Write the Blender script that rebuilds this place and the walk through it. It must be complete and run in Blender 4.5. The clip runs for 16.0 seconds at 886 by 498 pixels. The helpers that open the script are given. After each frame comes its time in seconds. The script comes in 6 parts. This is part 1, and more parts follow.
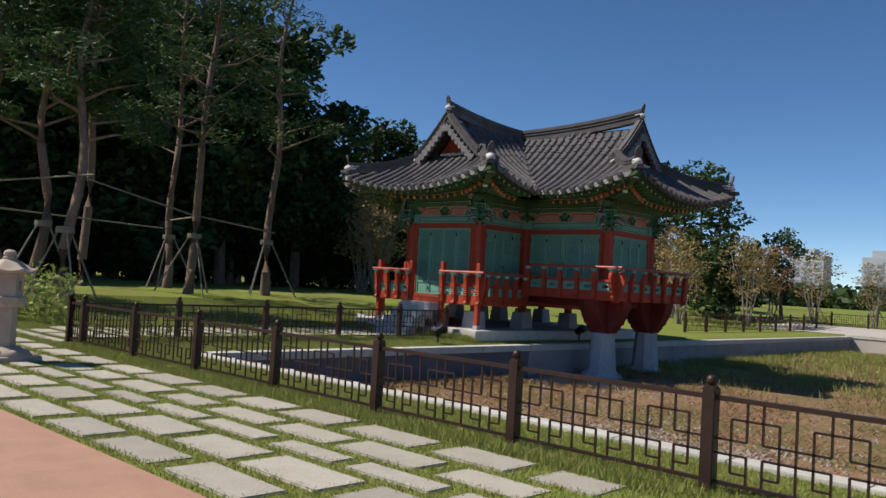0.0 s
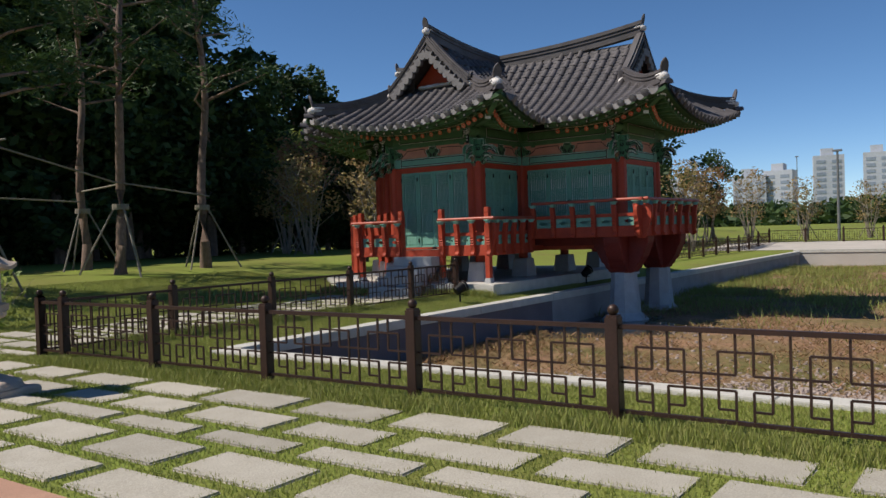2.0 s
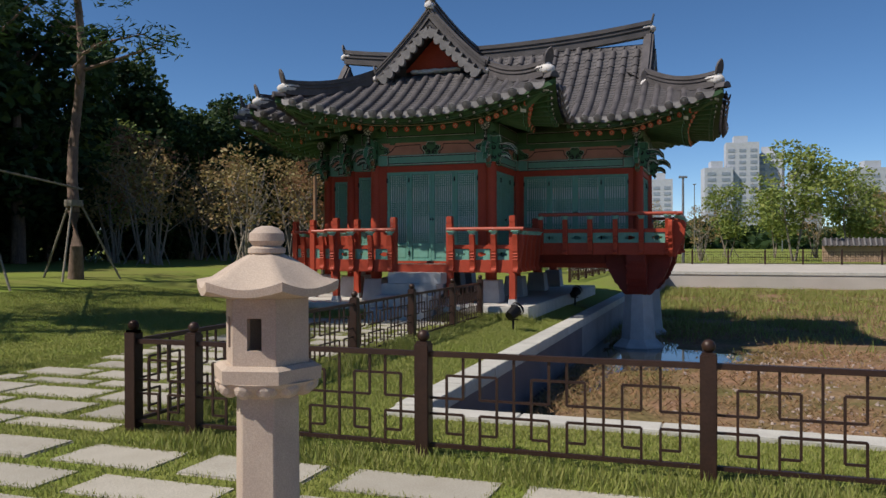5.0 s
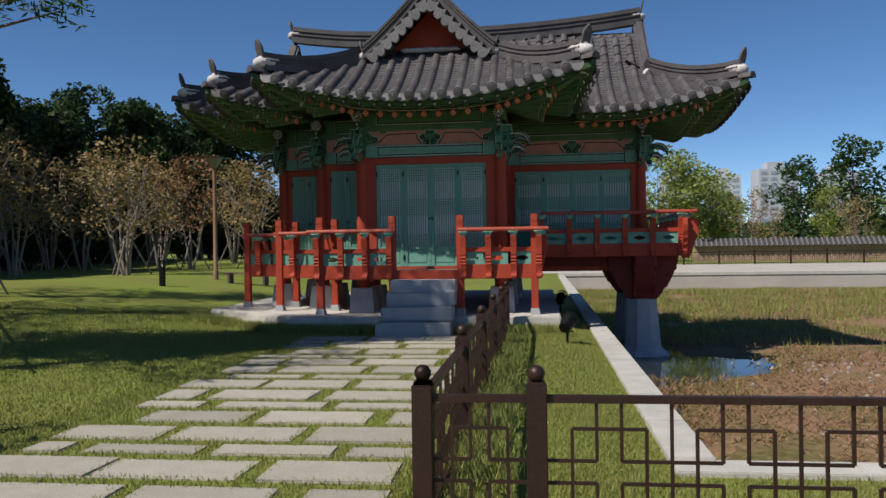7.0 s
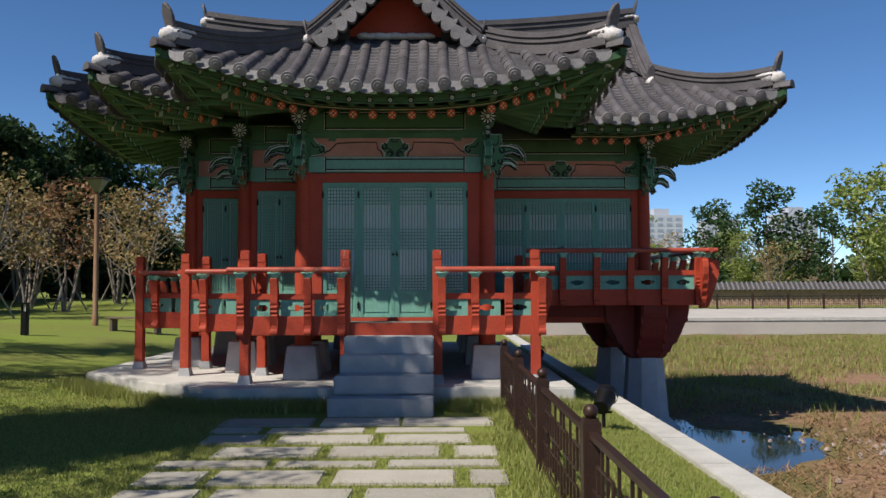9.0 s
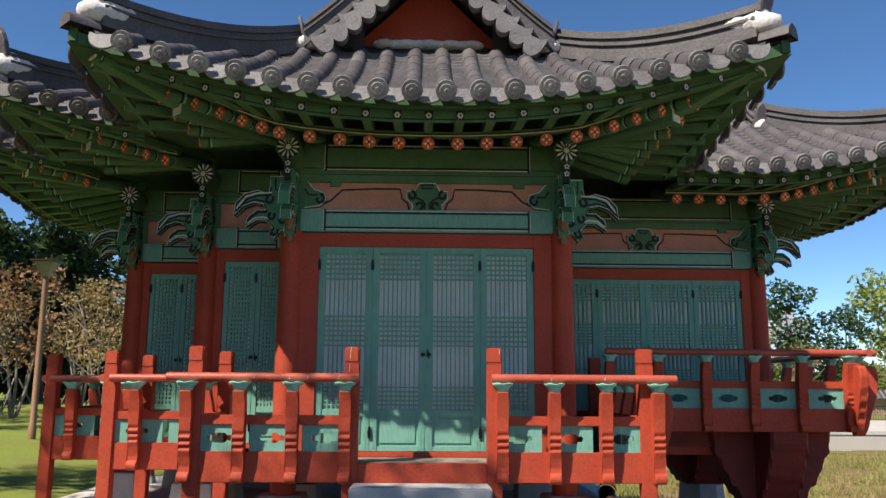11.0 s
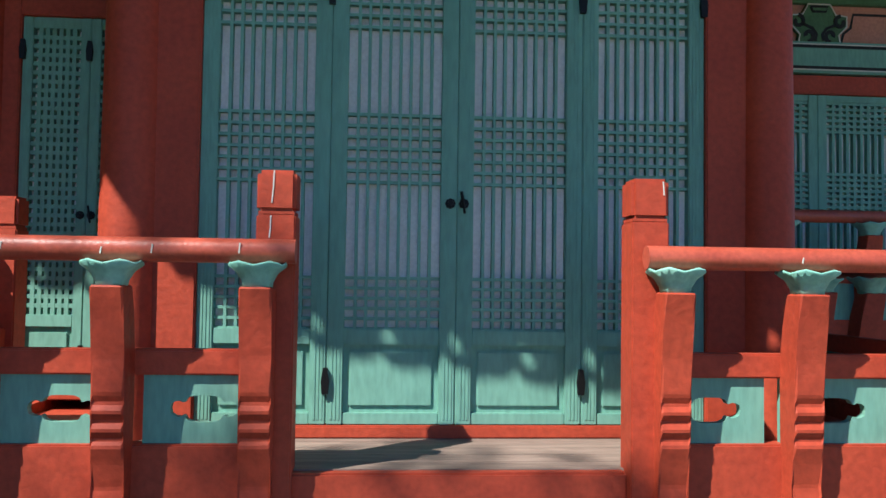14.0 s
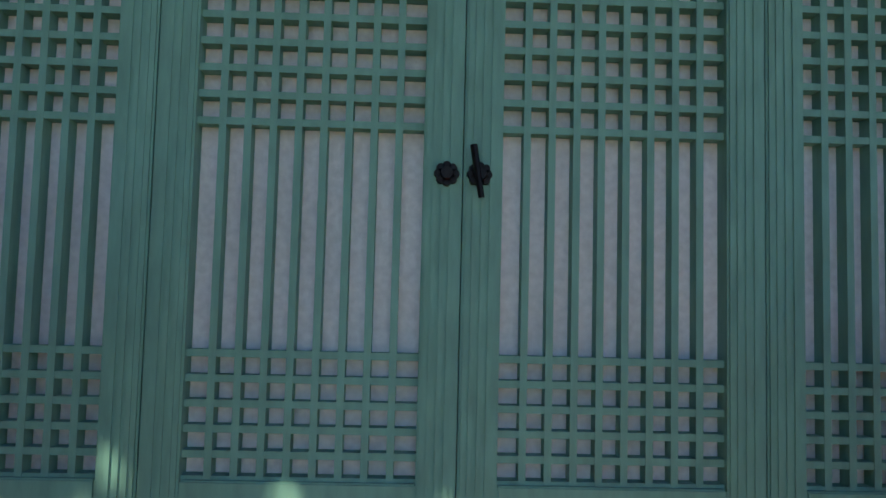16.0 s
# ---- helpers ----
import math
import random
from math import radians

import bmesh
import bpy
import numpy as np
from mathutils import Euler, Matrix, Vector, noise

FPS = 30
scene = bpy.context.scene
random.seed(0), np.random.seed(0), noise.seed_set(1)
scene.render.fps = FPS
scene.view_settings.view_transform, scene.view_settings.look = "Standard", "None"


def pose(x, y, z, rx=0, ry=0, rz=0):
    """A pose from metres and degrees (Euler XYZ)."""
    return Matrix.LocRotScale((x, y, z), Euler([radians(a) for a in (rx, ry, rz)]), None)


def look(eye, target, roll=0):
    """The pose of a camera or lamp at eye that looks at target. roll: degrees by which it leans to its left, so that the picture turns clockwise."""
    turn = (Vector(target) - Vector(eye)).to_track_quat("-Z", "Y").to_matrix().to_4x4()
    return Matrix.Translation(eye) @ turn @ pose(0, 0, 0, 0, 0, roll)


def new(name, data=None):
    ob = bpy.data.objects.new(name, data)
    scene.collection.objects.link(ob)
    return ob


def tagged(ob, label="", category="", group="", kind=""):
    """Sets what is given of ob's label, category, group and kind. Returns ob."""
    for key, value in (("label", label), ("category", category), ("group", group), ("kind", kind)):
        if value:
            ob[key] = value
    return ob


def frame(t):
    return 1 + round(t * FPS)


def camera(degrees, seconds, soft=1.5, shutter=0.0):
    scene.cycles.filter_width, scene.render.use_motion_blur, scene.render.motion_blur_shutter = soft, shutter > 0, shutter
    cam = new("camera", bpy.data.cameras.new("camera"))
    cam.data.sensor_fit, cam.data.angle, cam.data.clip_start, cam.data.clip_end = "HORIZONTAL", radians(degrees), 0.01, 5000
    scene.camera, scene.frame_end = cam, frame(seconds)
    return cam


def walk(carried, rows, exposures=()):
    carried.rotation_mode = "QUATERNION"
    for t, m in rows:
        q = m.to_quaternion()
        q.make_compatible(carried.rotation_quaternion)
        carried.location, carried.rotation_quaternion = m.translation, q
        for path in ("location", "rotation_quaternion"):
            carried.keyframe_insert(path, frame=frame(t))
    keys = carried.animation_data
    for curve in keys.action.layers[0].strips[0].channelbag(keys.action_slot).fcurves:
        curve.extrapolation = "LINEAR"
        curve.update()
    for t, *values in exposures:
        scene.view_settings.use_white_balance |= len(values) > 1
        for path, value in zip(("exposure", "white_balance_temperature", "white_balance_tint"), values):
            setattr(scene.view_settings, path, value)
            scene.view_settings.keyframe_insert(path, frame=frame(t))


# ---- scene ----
cam = camera(57.5, 16.0)
PATH = [
    (0, (15.612, -16.543, 1.418), (14.239, -15.091, 1.501), 3.4),
    (0.5, (14.668, -16.305, 1.408), (13.28, -14.867, 1.464), 3.3),
    (1, (13.651, -16.196, 1.401), (12.271, -14.748, 1.393), 1.9),
    (1.5, (12.719, -16.213, 1.396), (11.438, -14.678, 1.336), -1.1),
    (2, (11.672, -16.224, 1.405), (10.517, -14.592, 1.367), -1.9),
    (2.5, (10.619, -16.227, 1.4), (9.558, -14.532, 1.435), -1.0),
    (3, (9.601, -16.23, 1.393), (8.616, -14.49, 1.441), -0.5),
    (3.5, (8.534, -16.145, 1.396), (7.628, -14.362, 1.37), -0.0),
    (4, (7.459, -15.976, 1.39), (6.634, -14.154, 1.391), 0.1),
    (4.2, (7.135, -15.939, 1.397), (6.332, -14.107, 1.399), 0.1),
    (6.3, (3.041, -15.395, 1.457), (2.689, -13.426, 1.449), -1.1),
    (6.5, (2.674, -15.207, 1.454), (2.348, -13.233, 1.458), -1.2),
    (7, (1.967, -14.633, 1.423), (1.728, -12.647, 1.419), -0.8),
    (7.5, (1.393, -13.939, 1.428), (1.265, -11.943, 1.441), -0.3),
    (8, (0.949, -13.087, 1.457), (0.92, -11.088, 1.491), -0.0),
    (8.5, (0.669, -12.134, 1.449), (0.707, -10.135, 1.501), -0.6),
    (9, (0.53, -11.208, 1.496), (0.554, -9.21, 1.59), -0.2),
    (9.5, (0.379, -10.223, 1.565), (0.355, -8.23, 1.731), 0.7),
    (9.6, (0.34, -10.044, 1.568), (0.303, -8.052, 1.743), 0.6),
    (10, (0.156, -9.316, 1.59), (0.123, -7.327, 1.797), 1.0),
    (10.2, (0.097, -8.935, 1.614), (0.081, -6.949, 1.847), 1.0),
    (12.3, (-0.108, -5.497, 1.644), (0.01, -3.549, 2.08), 0.5),
    (12.5, (-0.12, -5.193, 1.637), (0.006, -3.23, 1.998), 0.8),
    (13, (-0.182, -4.523, 1.624), (-0.077, -2.537, 1.833), 1.3),
    (13.5, (-0.232, -3.882, 1.633), (-0.138, -1.887, 1.733), 0.8),
    (14, (-0.277, -3.208, 1.635), (-0.137, -1.215, 1.719), 0.8),
    (14.5, (-0.174, -2.616, 1.606), (-0.043, -0.621, 1.665), 0.8),
    (15, (-0.119, -2.102, 1.611), (-0.032, -0.106, 1.698), 0.8),
    (15.5, (-0.095, -1.66, 1.675), (-0.008, 0.335, 1.736), 1.1),
    (16, (-0.073, -1.334, 1.730), (-0.007, 0.660, 1.878), 1.4),
]
walk(cam, [(t, look(e, g, r)) for t, e, g, r in PATH], exposures=[(0, 0.2, 6850, 10), (7, 0.06, 6700, 10), (9.5, 0.4, 6650, 10), (10.2, 0.56, 6700, 10), (12.3, 1.08, 7400, 10), (13.5, 0.88, 6600, 10), (15, 1.0, 6200, 9), (16, 1.25, 7700, 10)])

# ---- sun and sky: a clear day, sun high on the side of the pines ----
SUN_DIR = Vector((-0.86, -0.71, 1.29)).normalized()
world = bpy.data.worlds.new("world")
scene.world = world
world.use_nodes = True
wn = world.node_tree
sky = wn.nodes.new("ShaderNodeTexSky")
sky.sky_type = 'NISHITA'
sky.sun_disc = False
sky.sun_elevation = math.asin(SUN_DIR.z)
sky.sun_rotation = math.atan2(SUN_DIR.x, SUN_DIR.y)
sky.altitude = 2500
sky.air_density, sky.dust_density, sky.ozone_density = 0.75, 0.0, 2.6
clear = wn.nodes.new("ShaderNodeHueSaturation")
clear.inputs["Saturation"].default_value = 1.17
wn.links.new(sky.outputs[0], clear.inputs["Color"])
wn.links.new(clear.outputs[0], wn.nodes["Background"].inputs[0])
wn.nodes["Background"].inputs[1].default_value = 0.112
sun = new("sun", bpy.data.lights.new("sun", "SUN"))
sun.data.energy, sun.data.angle, sun.data.color = 4.8, radians(0.5), (1.0, 0.95, 0.87)
sun.matrix_world = look(SUN_DIR * 60, (0, 0, 0))

# ---- materials ----
def mat(name, color, rough=0.7, scale=6.0, vary=0.25, fine=60.0, bump=0.15, metal=0.0, rand=0.0, second=None, spec=0.4, stretch=(1, 1, 1), amount=0.5):
    """A procedural surface: base colour broken up at two scales, with a fine relief; second: a colour of stains or patches."""
    m = bpy.data.materials.new(name)
    m.use_nodes = True
    nt = m.node_tree
    bs = nt.nodes["Principled BSDF"]
    bs.inputs["Roughness"].default_value = rough
    bs.inputs["Metallic"].default_value = metal
    bs.inputs["Specular IOR Level"].default_value = spec
    co = nt.nodes.new("ShaderNodeTexCoord")
    mp = nt.nodes.new("ShaderNodeMapping")
    mp.inputs["Scale"].default_value = stretch
    geo = nt.nodes.new("ShaderNodeNewGeometry")
    nt.links.new(geo.outputs["Position"], mp.inputs["Vector"])
    big, small = nt.nodes.new("ShaderNodeTexNoise"), nt.nodes.new("ShaderNodeTexNoise")
    for n, s in ((big, scale), (small, fine)):
        n.inputs["Scale"].default_value = s
        n.inputs["Detail"].default_value = 5
        nt.links.new(mp.outputs[0], n.inputs["Vector"])
    mix = nt.nodes.new("ShaderNodeMix")
    mix.data_type = 'RGBA'
    dark = second if second else tuple(c * (1 - vary) for c in color)
    mix.inputs[6].default_value = (*dark, 1)
    mix.inputs[7].default_value = (*color, 1)
    ramp = nt.nodes.new("ShaderNodeMapRange")
    ramp.inputs[1].default_value, ramp.inputs[2].default_value = 0.5 - amount * 0.4, 0.5 + amount * 0.4
    nt.links.new(big.outputs[0], ramp.inputs[0])
    nt.links.new(ramp.outputs[0], mix.inputs[0])
    hsv = nt.nodes.new("ShaderNodeHueSaturation")
    val = nt.nodes.new("ShaderNodeMapRange")
    val.inputs[1].default_value, val.inputs[2].default_value = 0.3, 0.7
    val.inputs[3].default_value, val.inputs[4].default_value = 1 - vary * 0.6, 1 + vary * 0.6
    nt.links.new(small.outputs[0], val.inputs[0])
    last = val.outputs[0]
    if rand:
        info = nt.nodes.new("ShaderNodeObjectInfo")
        r = nt.nodes.new("ShaderNodeMapRange")
        r.inputs[3].default_value, r.inputs[4].default_value = 1 - rand, 1 + rand
        nt.links.new(info.outputs["Random"], r.inputs[0])
        mul = nt.nodes.new("ShaderNodeMath")
        mul.operation = 'MULTIPLY'
        nt.links.new(last, mul.inputs[0])
        nt.links.new(r.outputs[0], mul.inputs[1])
        last = mul.outputs[0]
    nt.links.new(last, hsv.inputs["Value"])
    nt.links.new(mix.outputs[2], hsv.inputs["Color"])
    nt.links.new(hsv.outputs[0], bs.inputs["Base Color"])
    if bump:
        b = nt.nodes.new("ShaderNodeBump")
        b.inputs["Strength"].default_value = bump
        b.inputs["Distance"].default_value = 0.02
        nt.links.new(small.outputs[0], b.inputs["Height"])
        nt.links.new(b.outputs[0], bs.inputs["Normal"])
    return m


def leafy(name, color, second, rough=0.6):
    """Leaves: colour varies from leaf to leaf, and light shines through a little."""
    m = bpy.data.materials.new(name)
    m.use_nodes = True
    nt = m.node_tree
    bs = nt.nodes["Principled BSDF"]
    bs.inputs["Roughness"].default_value = rough
    bs.inputs["Specular IOR Level"].default_value = 0.25
    geo = nt.nodes.new("ShaderNodeNewGeometry")
    mix = nt.nodes.new("ShaderNodeMix")
    mix.data_type = 'RGBA'
    mix.inputs[6].default_value, mix.inputs[7].default_value = (*color, 1), (*second, 1)
    nt.links.new(geo.outputs["Random Per Island"], mix.inputs[0])
    nt.links.new(mix.outputs[2], bs.inputs["Base Color"])
    tr = nt.nodes.new("ShaderNodeBsdfTranslucent")
    nt.links.new(mix.outputs[2], tr.inputs["Color"])
    sh = nt.nodes.new("ShaderNodeMixShader")
    sh.inputs[0].default_value = 0.25
    nt.links.new(bs.outputs[0], sh.inputs[1])
    nt.links.new(tr.outputs[0], sh.inputs[2])
    nt.links.new(sh.outputs[0], nt.nodes["Material Output"].inputs[0])
    return m


RED = mat("red_paint", (0.41, 0.060, 0.027), 0.6, 3, 0.25, 40, 0.12, second=(0.34, 0.045, 0.022), spec=0.3)
RAIL = mat("worn_rail_paint", (0.42, 0.085, 0.05), 0.42, 5, 0.25, 60, 0.1, second=(0.36, 0.06, 0.035), spec=0.45)
# deeper red, used on the stays and floor beams under the deck
RED_DARK = mat("dark_red", (0.20, 0.026, 0.018), 0.6, 3, 0.25, 40, 0.12, second=(0.15, 0.02, 0.015), spec=0.3)
TEAL = mat("teal_paint", (0.165, 0.365, 0.29), 0.6, 4, 0.2, 50, 0.07, second=(0.14, 0.325, 0.26), stretch=(1, 1, 0.25), spec=0.3)
TEAL_LIGHT = mat("pale_teal_paint", (0.27, 0.55, 0.45), 0.65, 5, 0.2, 50, 0.15, second=(0.17, 0.42, 0.34), spec=0.3)
GREEN = mat("green_paint", (0.082, 0.18, 0.088), 0.6, 4, 0.2, 50, 0.12, second=(0.055, 0.13, 0.062), spec=0.3)
BRACKET = mat("bracket_green_paint", (0.075, 0.225, 0.13), 0.6, 4, 0.2, 50, 0.12, second=(0.055, 0.17, 0.095), spec=0.3)
GREEN_DARK = mat("dark_green_paint", (0.045, 0.105, 0.045), 0.6, 4, 0.25, 50, 0.12, spec=0.3)
PINK = mat("pink_paint", (0.56, 0.25, 0.18), 0.65, 4, 0.2, 50, 0.12, spec=0.3)
BLACK = mat("black_paint", (0.012, 0.012, 0.012), 0.55, 5, 0.2, 50, 0.05, spec=0.3)
WHITE = mat("white_paint", (0.66, 0.66, 0.6), 0.6, 8, 0.2, 60, 0.1)
FLOWER = mat("vermilion_paint", (0.60, 0.075, 0.03), 0.55, 8, 0.2, 60, 0.1)
CREAM = mat("cream_paint", (0.78, 0.58, 0.38), 0.6, 8, 0.2, 60, 0.1)
BRONZE = mat("bronze_brown_paint", (0.20, 0.125, 0.085), 0.42, 10, 0.25, 60, 0.08, metal=0.3)
YELLOW = mat("ochre_paint", (0.42, 0.24, 0.08), 0.6, 8, 0.25, 60, 0.1)
PAPER = mat("door_paper", (0.86, 0.84, 0.84), 0.9, 3, 0.15, 80, 0.1)
IRON = mat("black_iron", (0.012, 0.012, 0.013), 0.5, 10, 0.2, 80, 0.1, metal=0.6)
PLANK = mat("weathered_plank", (0.30, 0.22, 0.18), 0.7, 6, 0.35, 40, 0.25, rand=0.12, stretch=(0.3, 4, 1))
TILE = mat("grey_roof_tile", (0.105, 0.095, 0.10), 0.62, 2.5, 0.35, 40, 0.25, rand=0.22, second=(0.06, 0.054, 0.058), spec=0.35)
TILE_BED = mat("roof_tile_bed", (0.07, 0.063, 0.066), 0.75, 3, 0.4, 14, 0.6, second=(0.045, 0.04, 0.042))
TILE_PAN = mat("grey_pan_tile", (0.125, 0.115, 0.12), 0.65, 3, 0.35, 30, 0.3, second=(0.08, 0.073, 0.077), spec=0.3)
TILE_PALE = mat("pale_eave_tile", (0.19, 0.18, 0.185), 0.65, 6, 0.35, 50, 0.3, rand=0.2)
PLASTER = mat("white_plaster", (0.62, 0.59, 0.58), 0.9, 7, 0.25, 40, 0.5)
GRANITE = mat("pale_granite", (0.43, 0.43, 0.44), 0.85, 5, 0.25, 180, 0.35, rand=0.06, second=(0.34, 0.34, 0.35))
LANTERN_STONE = mat("buff_granite", (0.46, 0.37, 0.30), 0.85, 5, 0.25, 160, 0.12, second=(0.38, 0.30, 0.25))
SLAB = mat("path_slab", (0.39, 0.36, 0.31), 0.88, 4, 0.3, 90, 0.35, rand=0.14, second=(0.34, 0.31, 0.26))
COPING = mat("pale_coping", (0.52, 0.50, 0.46), 0.85, 4, 0.2, 90, 0.25, rand=0.06)
POND_WALL = mat("pond_wall", (0.33, 0.30, 0.30), 0.85, 1.5, 0.25, 60, 0.3, second=(0.24, 0.215, 0.22), rand=0.05)
# darker purple-grey face for the west wall south of the pavilion
POND_WALL_DARK = mat("dark_pond_wall", (0.15, 0.125, 0.14), 0.8, 1.5, 0.3, 50, 0.3, second=(0.10, 0.085, 0.098))
PAVE_RED = mat("terracotta_pavement", (0.42, 0.24, 0.17), 0.85, 3, 0.2, 120, 0.25)
PAVE_PALE = mat("pale_pavement", (0.46, 0.42, 0.38), 0.88, 0.8, 0.15, 60, 0.2)
LAWN = mat("lawn", (0.17, 0.225, 0.04), 0.95, 0.5, 0.35, 22, 0.9, second=(0.17, 0.17, 0.05), spec=0.1)
POND_BED = mat("dry_pond_bed", (0.25, 0.15, 0.095), 0.95, 0.7, 0.55, 11, 1.0, second=(0.13, 0.115, 0.045), spec=0.1, amount=0.3)
FENCE = mat("brown_fence_paint", (0.045, 0.022, 0.015), 0.45, 5, 0.3, 60, 0.1, metal=0.2)
BARK = mat("pine_bark", (0.23, 0.155, 0.12), 0.95, 3, 0.45, 22, 1.0, second=(0.12, 0.085, 0.07), stretch=(1, 1, 0.35))
BARK_PALE = mat("pale_bark", (0.30, 0.25, 0.21), 0.95, 4, 0.35, 30, 0.6, stretch=(1, 1, 0.4))
POLE = mat("support_pole", (0.26, 0.23, 0.19), 0.85, 4, 0.3, 40, 0.3)
LAMP_POLE = mat("brown_lamp_post", (0.24, 0.13, 0.07), 0.6, 4, 0.2, 60, 0.1)
GREY_METAL = mat("grey_metal", (0.25, 0.25, 0.25), 0.45, 4, 0.2, 60, 0.05, metal=0.5)
# bluish distance haze is mixed into both tower colours, with window contrast kept low
TOWER = mat("hazed_tower_concrete", (0.44, 0.46, 0.52), 0.85, 0.05, 0.1, 1, 0.0)
TOWER_GLASS = mat("hazed_tower_windows", (0.27, 0.31, 0.38), 0.3, 0.05, 0.2, 1, 0.0)
BRICK = mat("earth_wall", (0.40, 0.27, 0.19), 0.9, 2, 0.3, 20, 0.4)
NEEDLES = leafy("pine_needles", (0.022, 0.055, 0.02), (0.06, 0.105, 0.03))
FOREST = leafy("forest_leaves", (0.02, 0.046, 0.016), (0.062, 0.1, 0.03))
AUTUMN = leafy("autumn_leaves", (0.31, 0.19, 0.09), (0.28, 0.24, 0.095))
RUST = leafy("rust_leaves", (0.26, 0.115, 0.065), (0.25, 0.17, 0.075))
YELLOW_LEAF = leafy("yellow_green_leaves", (0.27, 0.29, 0.075), (0.17, 0.24, 0.06))
BLADES = leafy("grass_blades", (0.21, 0.26, 0.05), (0.32, 0.31, 0.11))
DRY_BLADES = leafy("dry_reeds", (0.34, 0.19, 0.11), (0.17, 0.14, 0.05))
PEBBLE = mat("pond_pebble", (0.38, 0.31, 0.28), 0.9, 3, 0.35, 60, 0.3, second=(0.27, 0.21, 0.18))
WATER = bpy.data.materials.new("still_water")
WATER.use_nodes = True
wb = WATER.node_tree.nodes["Principled BSDF"]
wb.inputs["Base Color"].default_value = (0.02, 0.022, 0.018, 1)
wb.inputs["Roughness"].default_value = 0.04
wb.inputs["Specular IOR Level"].default_value = 0.8


# ---- mesh tools ----
def part(name, bm, material, parent=None, label="", smooth=False):
    me = bpy.data.meshes.new(name)
    bmesh.ops.recalc_face_normals(bm, faces=bm.faces)
    bm.to_mesh(me)
    bm.free()
    for m in (material if isinstance(material, (list, tuple)) else [material]):
        me.materials.append(m)
    if smooth:
        me.shade_smooth()
        me.set_sharp_from_angle(angle=radians(40))
    ob = new(name, me)
    ob.parent = parent
    return tagged(ob, label)


def again(name, mesh, parent, m, label=""):
    """One more object on a mesh that is there already."""
    ob = new(name, mesh)
    ob.parent = parent
    ob.matrix_basis = m
    return tagged(ob, label)


def thing(name, label, category, group="", kind="", at=(0, 0, 0)):
    ob = new(name)
    ob.location = at
    ob.empty_display_size = 0.1
    return tagged(ob, label, category, group, kind)


def box(bm, x0, x1, y0, y1, z0, z1, bevel=0.0, mi=0):
    r = bmesh.ops.create_cube(bm, size=1, matrix=Matrix.Translation(((x0 + x1) / 2, (y0 + y1) / 2, (z0 + z1) / 2)) @ Matrix.Diagonal((abs(x1 - x0), abs(y1 - y0), abs(z1 - z0), 1)))
    faces = set(f for v in r["verts"] for f in v.link_faces)
    for f in faces:
        f.material_index = mi
    if bevel:
        bmesh.ops.bevel(bm, geom=list(set(e for f in faces for e in f.edges)), offset=bevel, segments=2, affect='EDGES')
    return bm


def tube(bm, p0, p1, r0, r1, seg=10, mi=0, caps=True):
    p0, p1 = Vector(p0), Vector(p1)
    d = p1 - p0
    m = Matrix.Translation((p0 + p1) / 2) @ d.to_track_quat('Z', 'Y').to_matrix().to_4x4()
    r = bmesh.ops.create_cone(bm, cap_ends=caps, segments=seg, radius1=r0, radius2=r1, depth=d.length, matrix=m)
    for f in set(f for v in r["verts"] for f in v.link_faces):
        f.material_index = mi
    return bm


def limb(bm, pts, radii, seg=8, mi=0):
    """A bent, tapered tube through points."""
    rings = []
    for i, p in enumerate(pts):
        p = Vector(p)
        d = (Vector(pts[min(i + 1, len(pts) - 1)]) - Vector(pts[max(i - 1, 0)])).normalized()
        q = d.to_track_quat('Z', 'Y')
        rings.append([bm.verts.new(p + q @ Vector((math.cos(a) * radii[i], math.sin(a) * radii[i], 0))) for a in (2 * math.pi * k / seg for k in range(seg))])
    for a, b in zip(rings, rings[1:]):
        for k in range(seg):
            f = bm.faces.new((a[k], a[(k + 1) % seg], b[(k + 1) % seg], b[k]))
            f.material_index = mi
    for ring in (rings[0][::-1], rings[-1]):
        bm.faces.new(ring).material_index = mi
    return bm


def lathe(bm, profile, seg=24, turn=0.0, centre=(0, 0), mi=0):
    rings = []
    for r, z in profile:
        rings.append([bm.verts.new((centre[0] + r * math.cos(turn + 2 * math.pi * k / seg), centre[1] + r * math.sin(turn + 2 * math.pi * k / seg), z)) for k in range(seg)])
    for a, b in zip(rings, rings[1:]):
        for k in range(seg):
            bm.faces.new((a[k], a[(k + 1) % seg], b[(k + 1) % seg], b[k])).material_index = mi
    bm.faces.new(rings[0][::-1]).material_index = mi
    bm.faces.new(rings[-1]).material_index = mi
    return bm


def prism(bm, pts, thick, m, mi=0):
    """A flat outline (u, w) of the given thickness; m carries u to x, w to z, thickness along y."""
    a = [bm.verts.new(m @ Vector((u, -thick / 2, w))) for u, w in pts]
    b = [bm.verts.new(m @ Vector((u, thick / 2, w))) for u, w in pts]
    bm.faces.new(a).material_index = mi
    bm.faces.new(b[::-1]).material_index = mi
    for i in range(len(pts)):
        j = (i + 1) % len(pts)
        bm.faces.new((a[i], b[i], b[j], a[j])).material_index = mi
    return bm


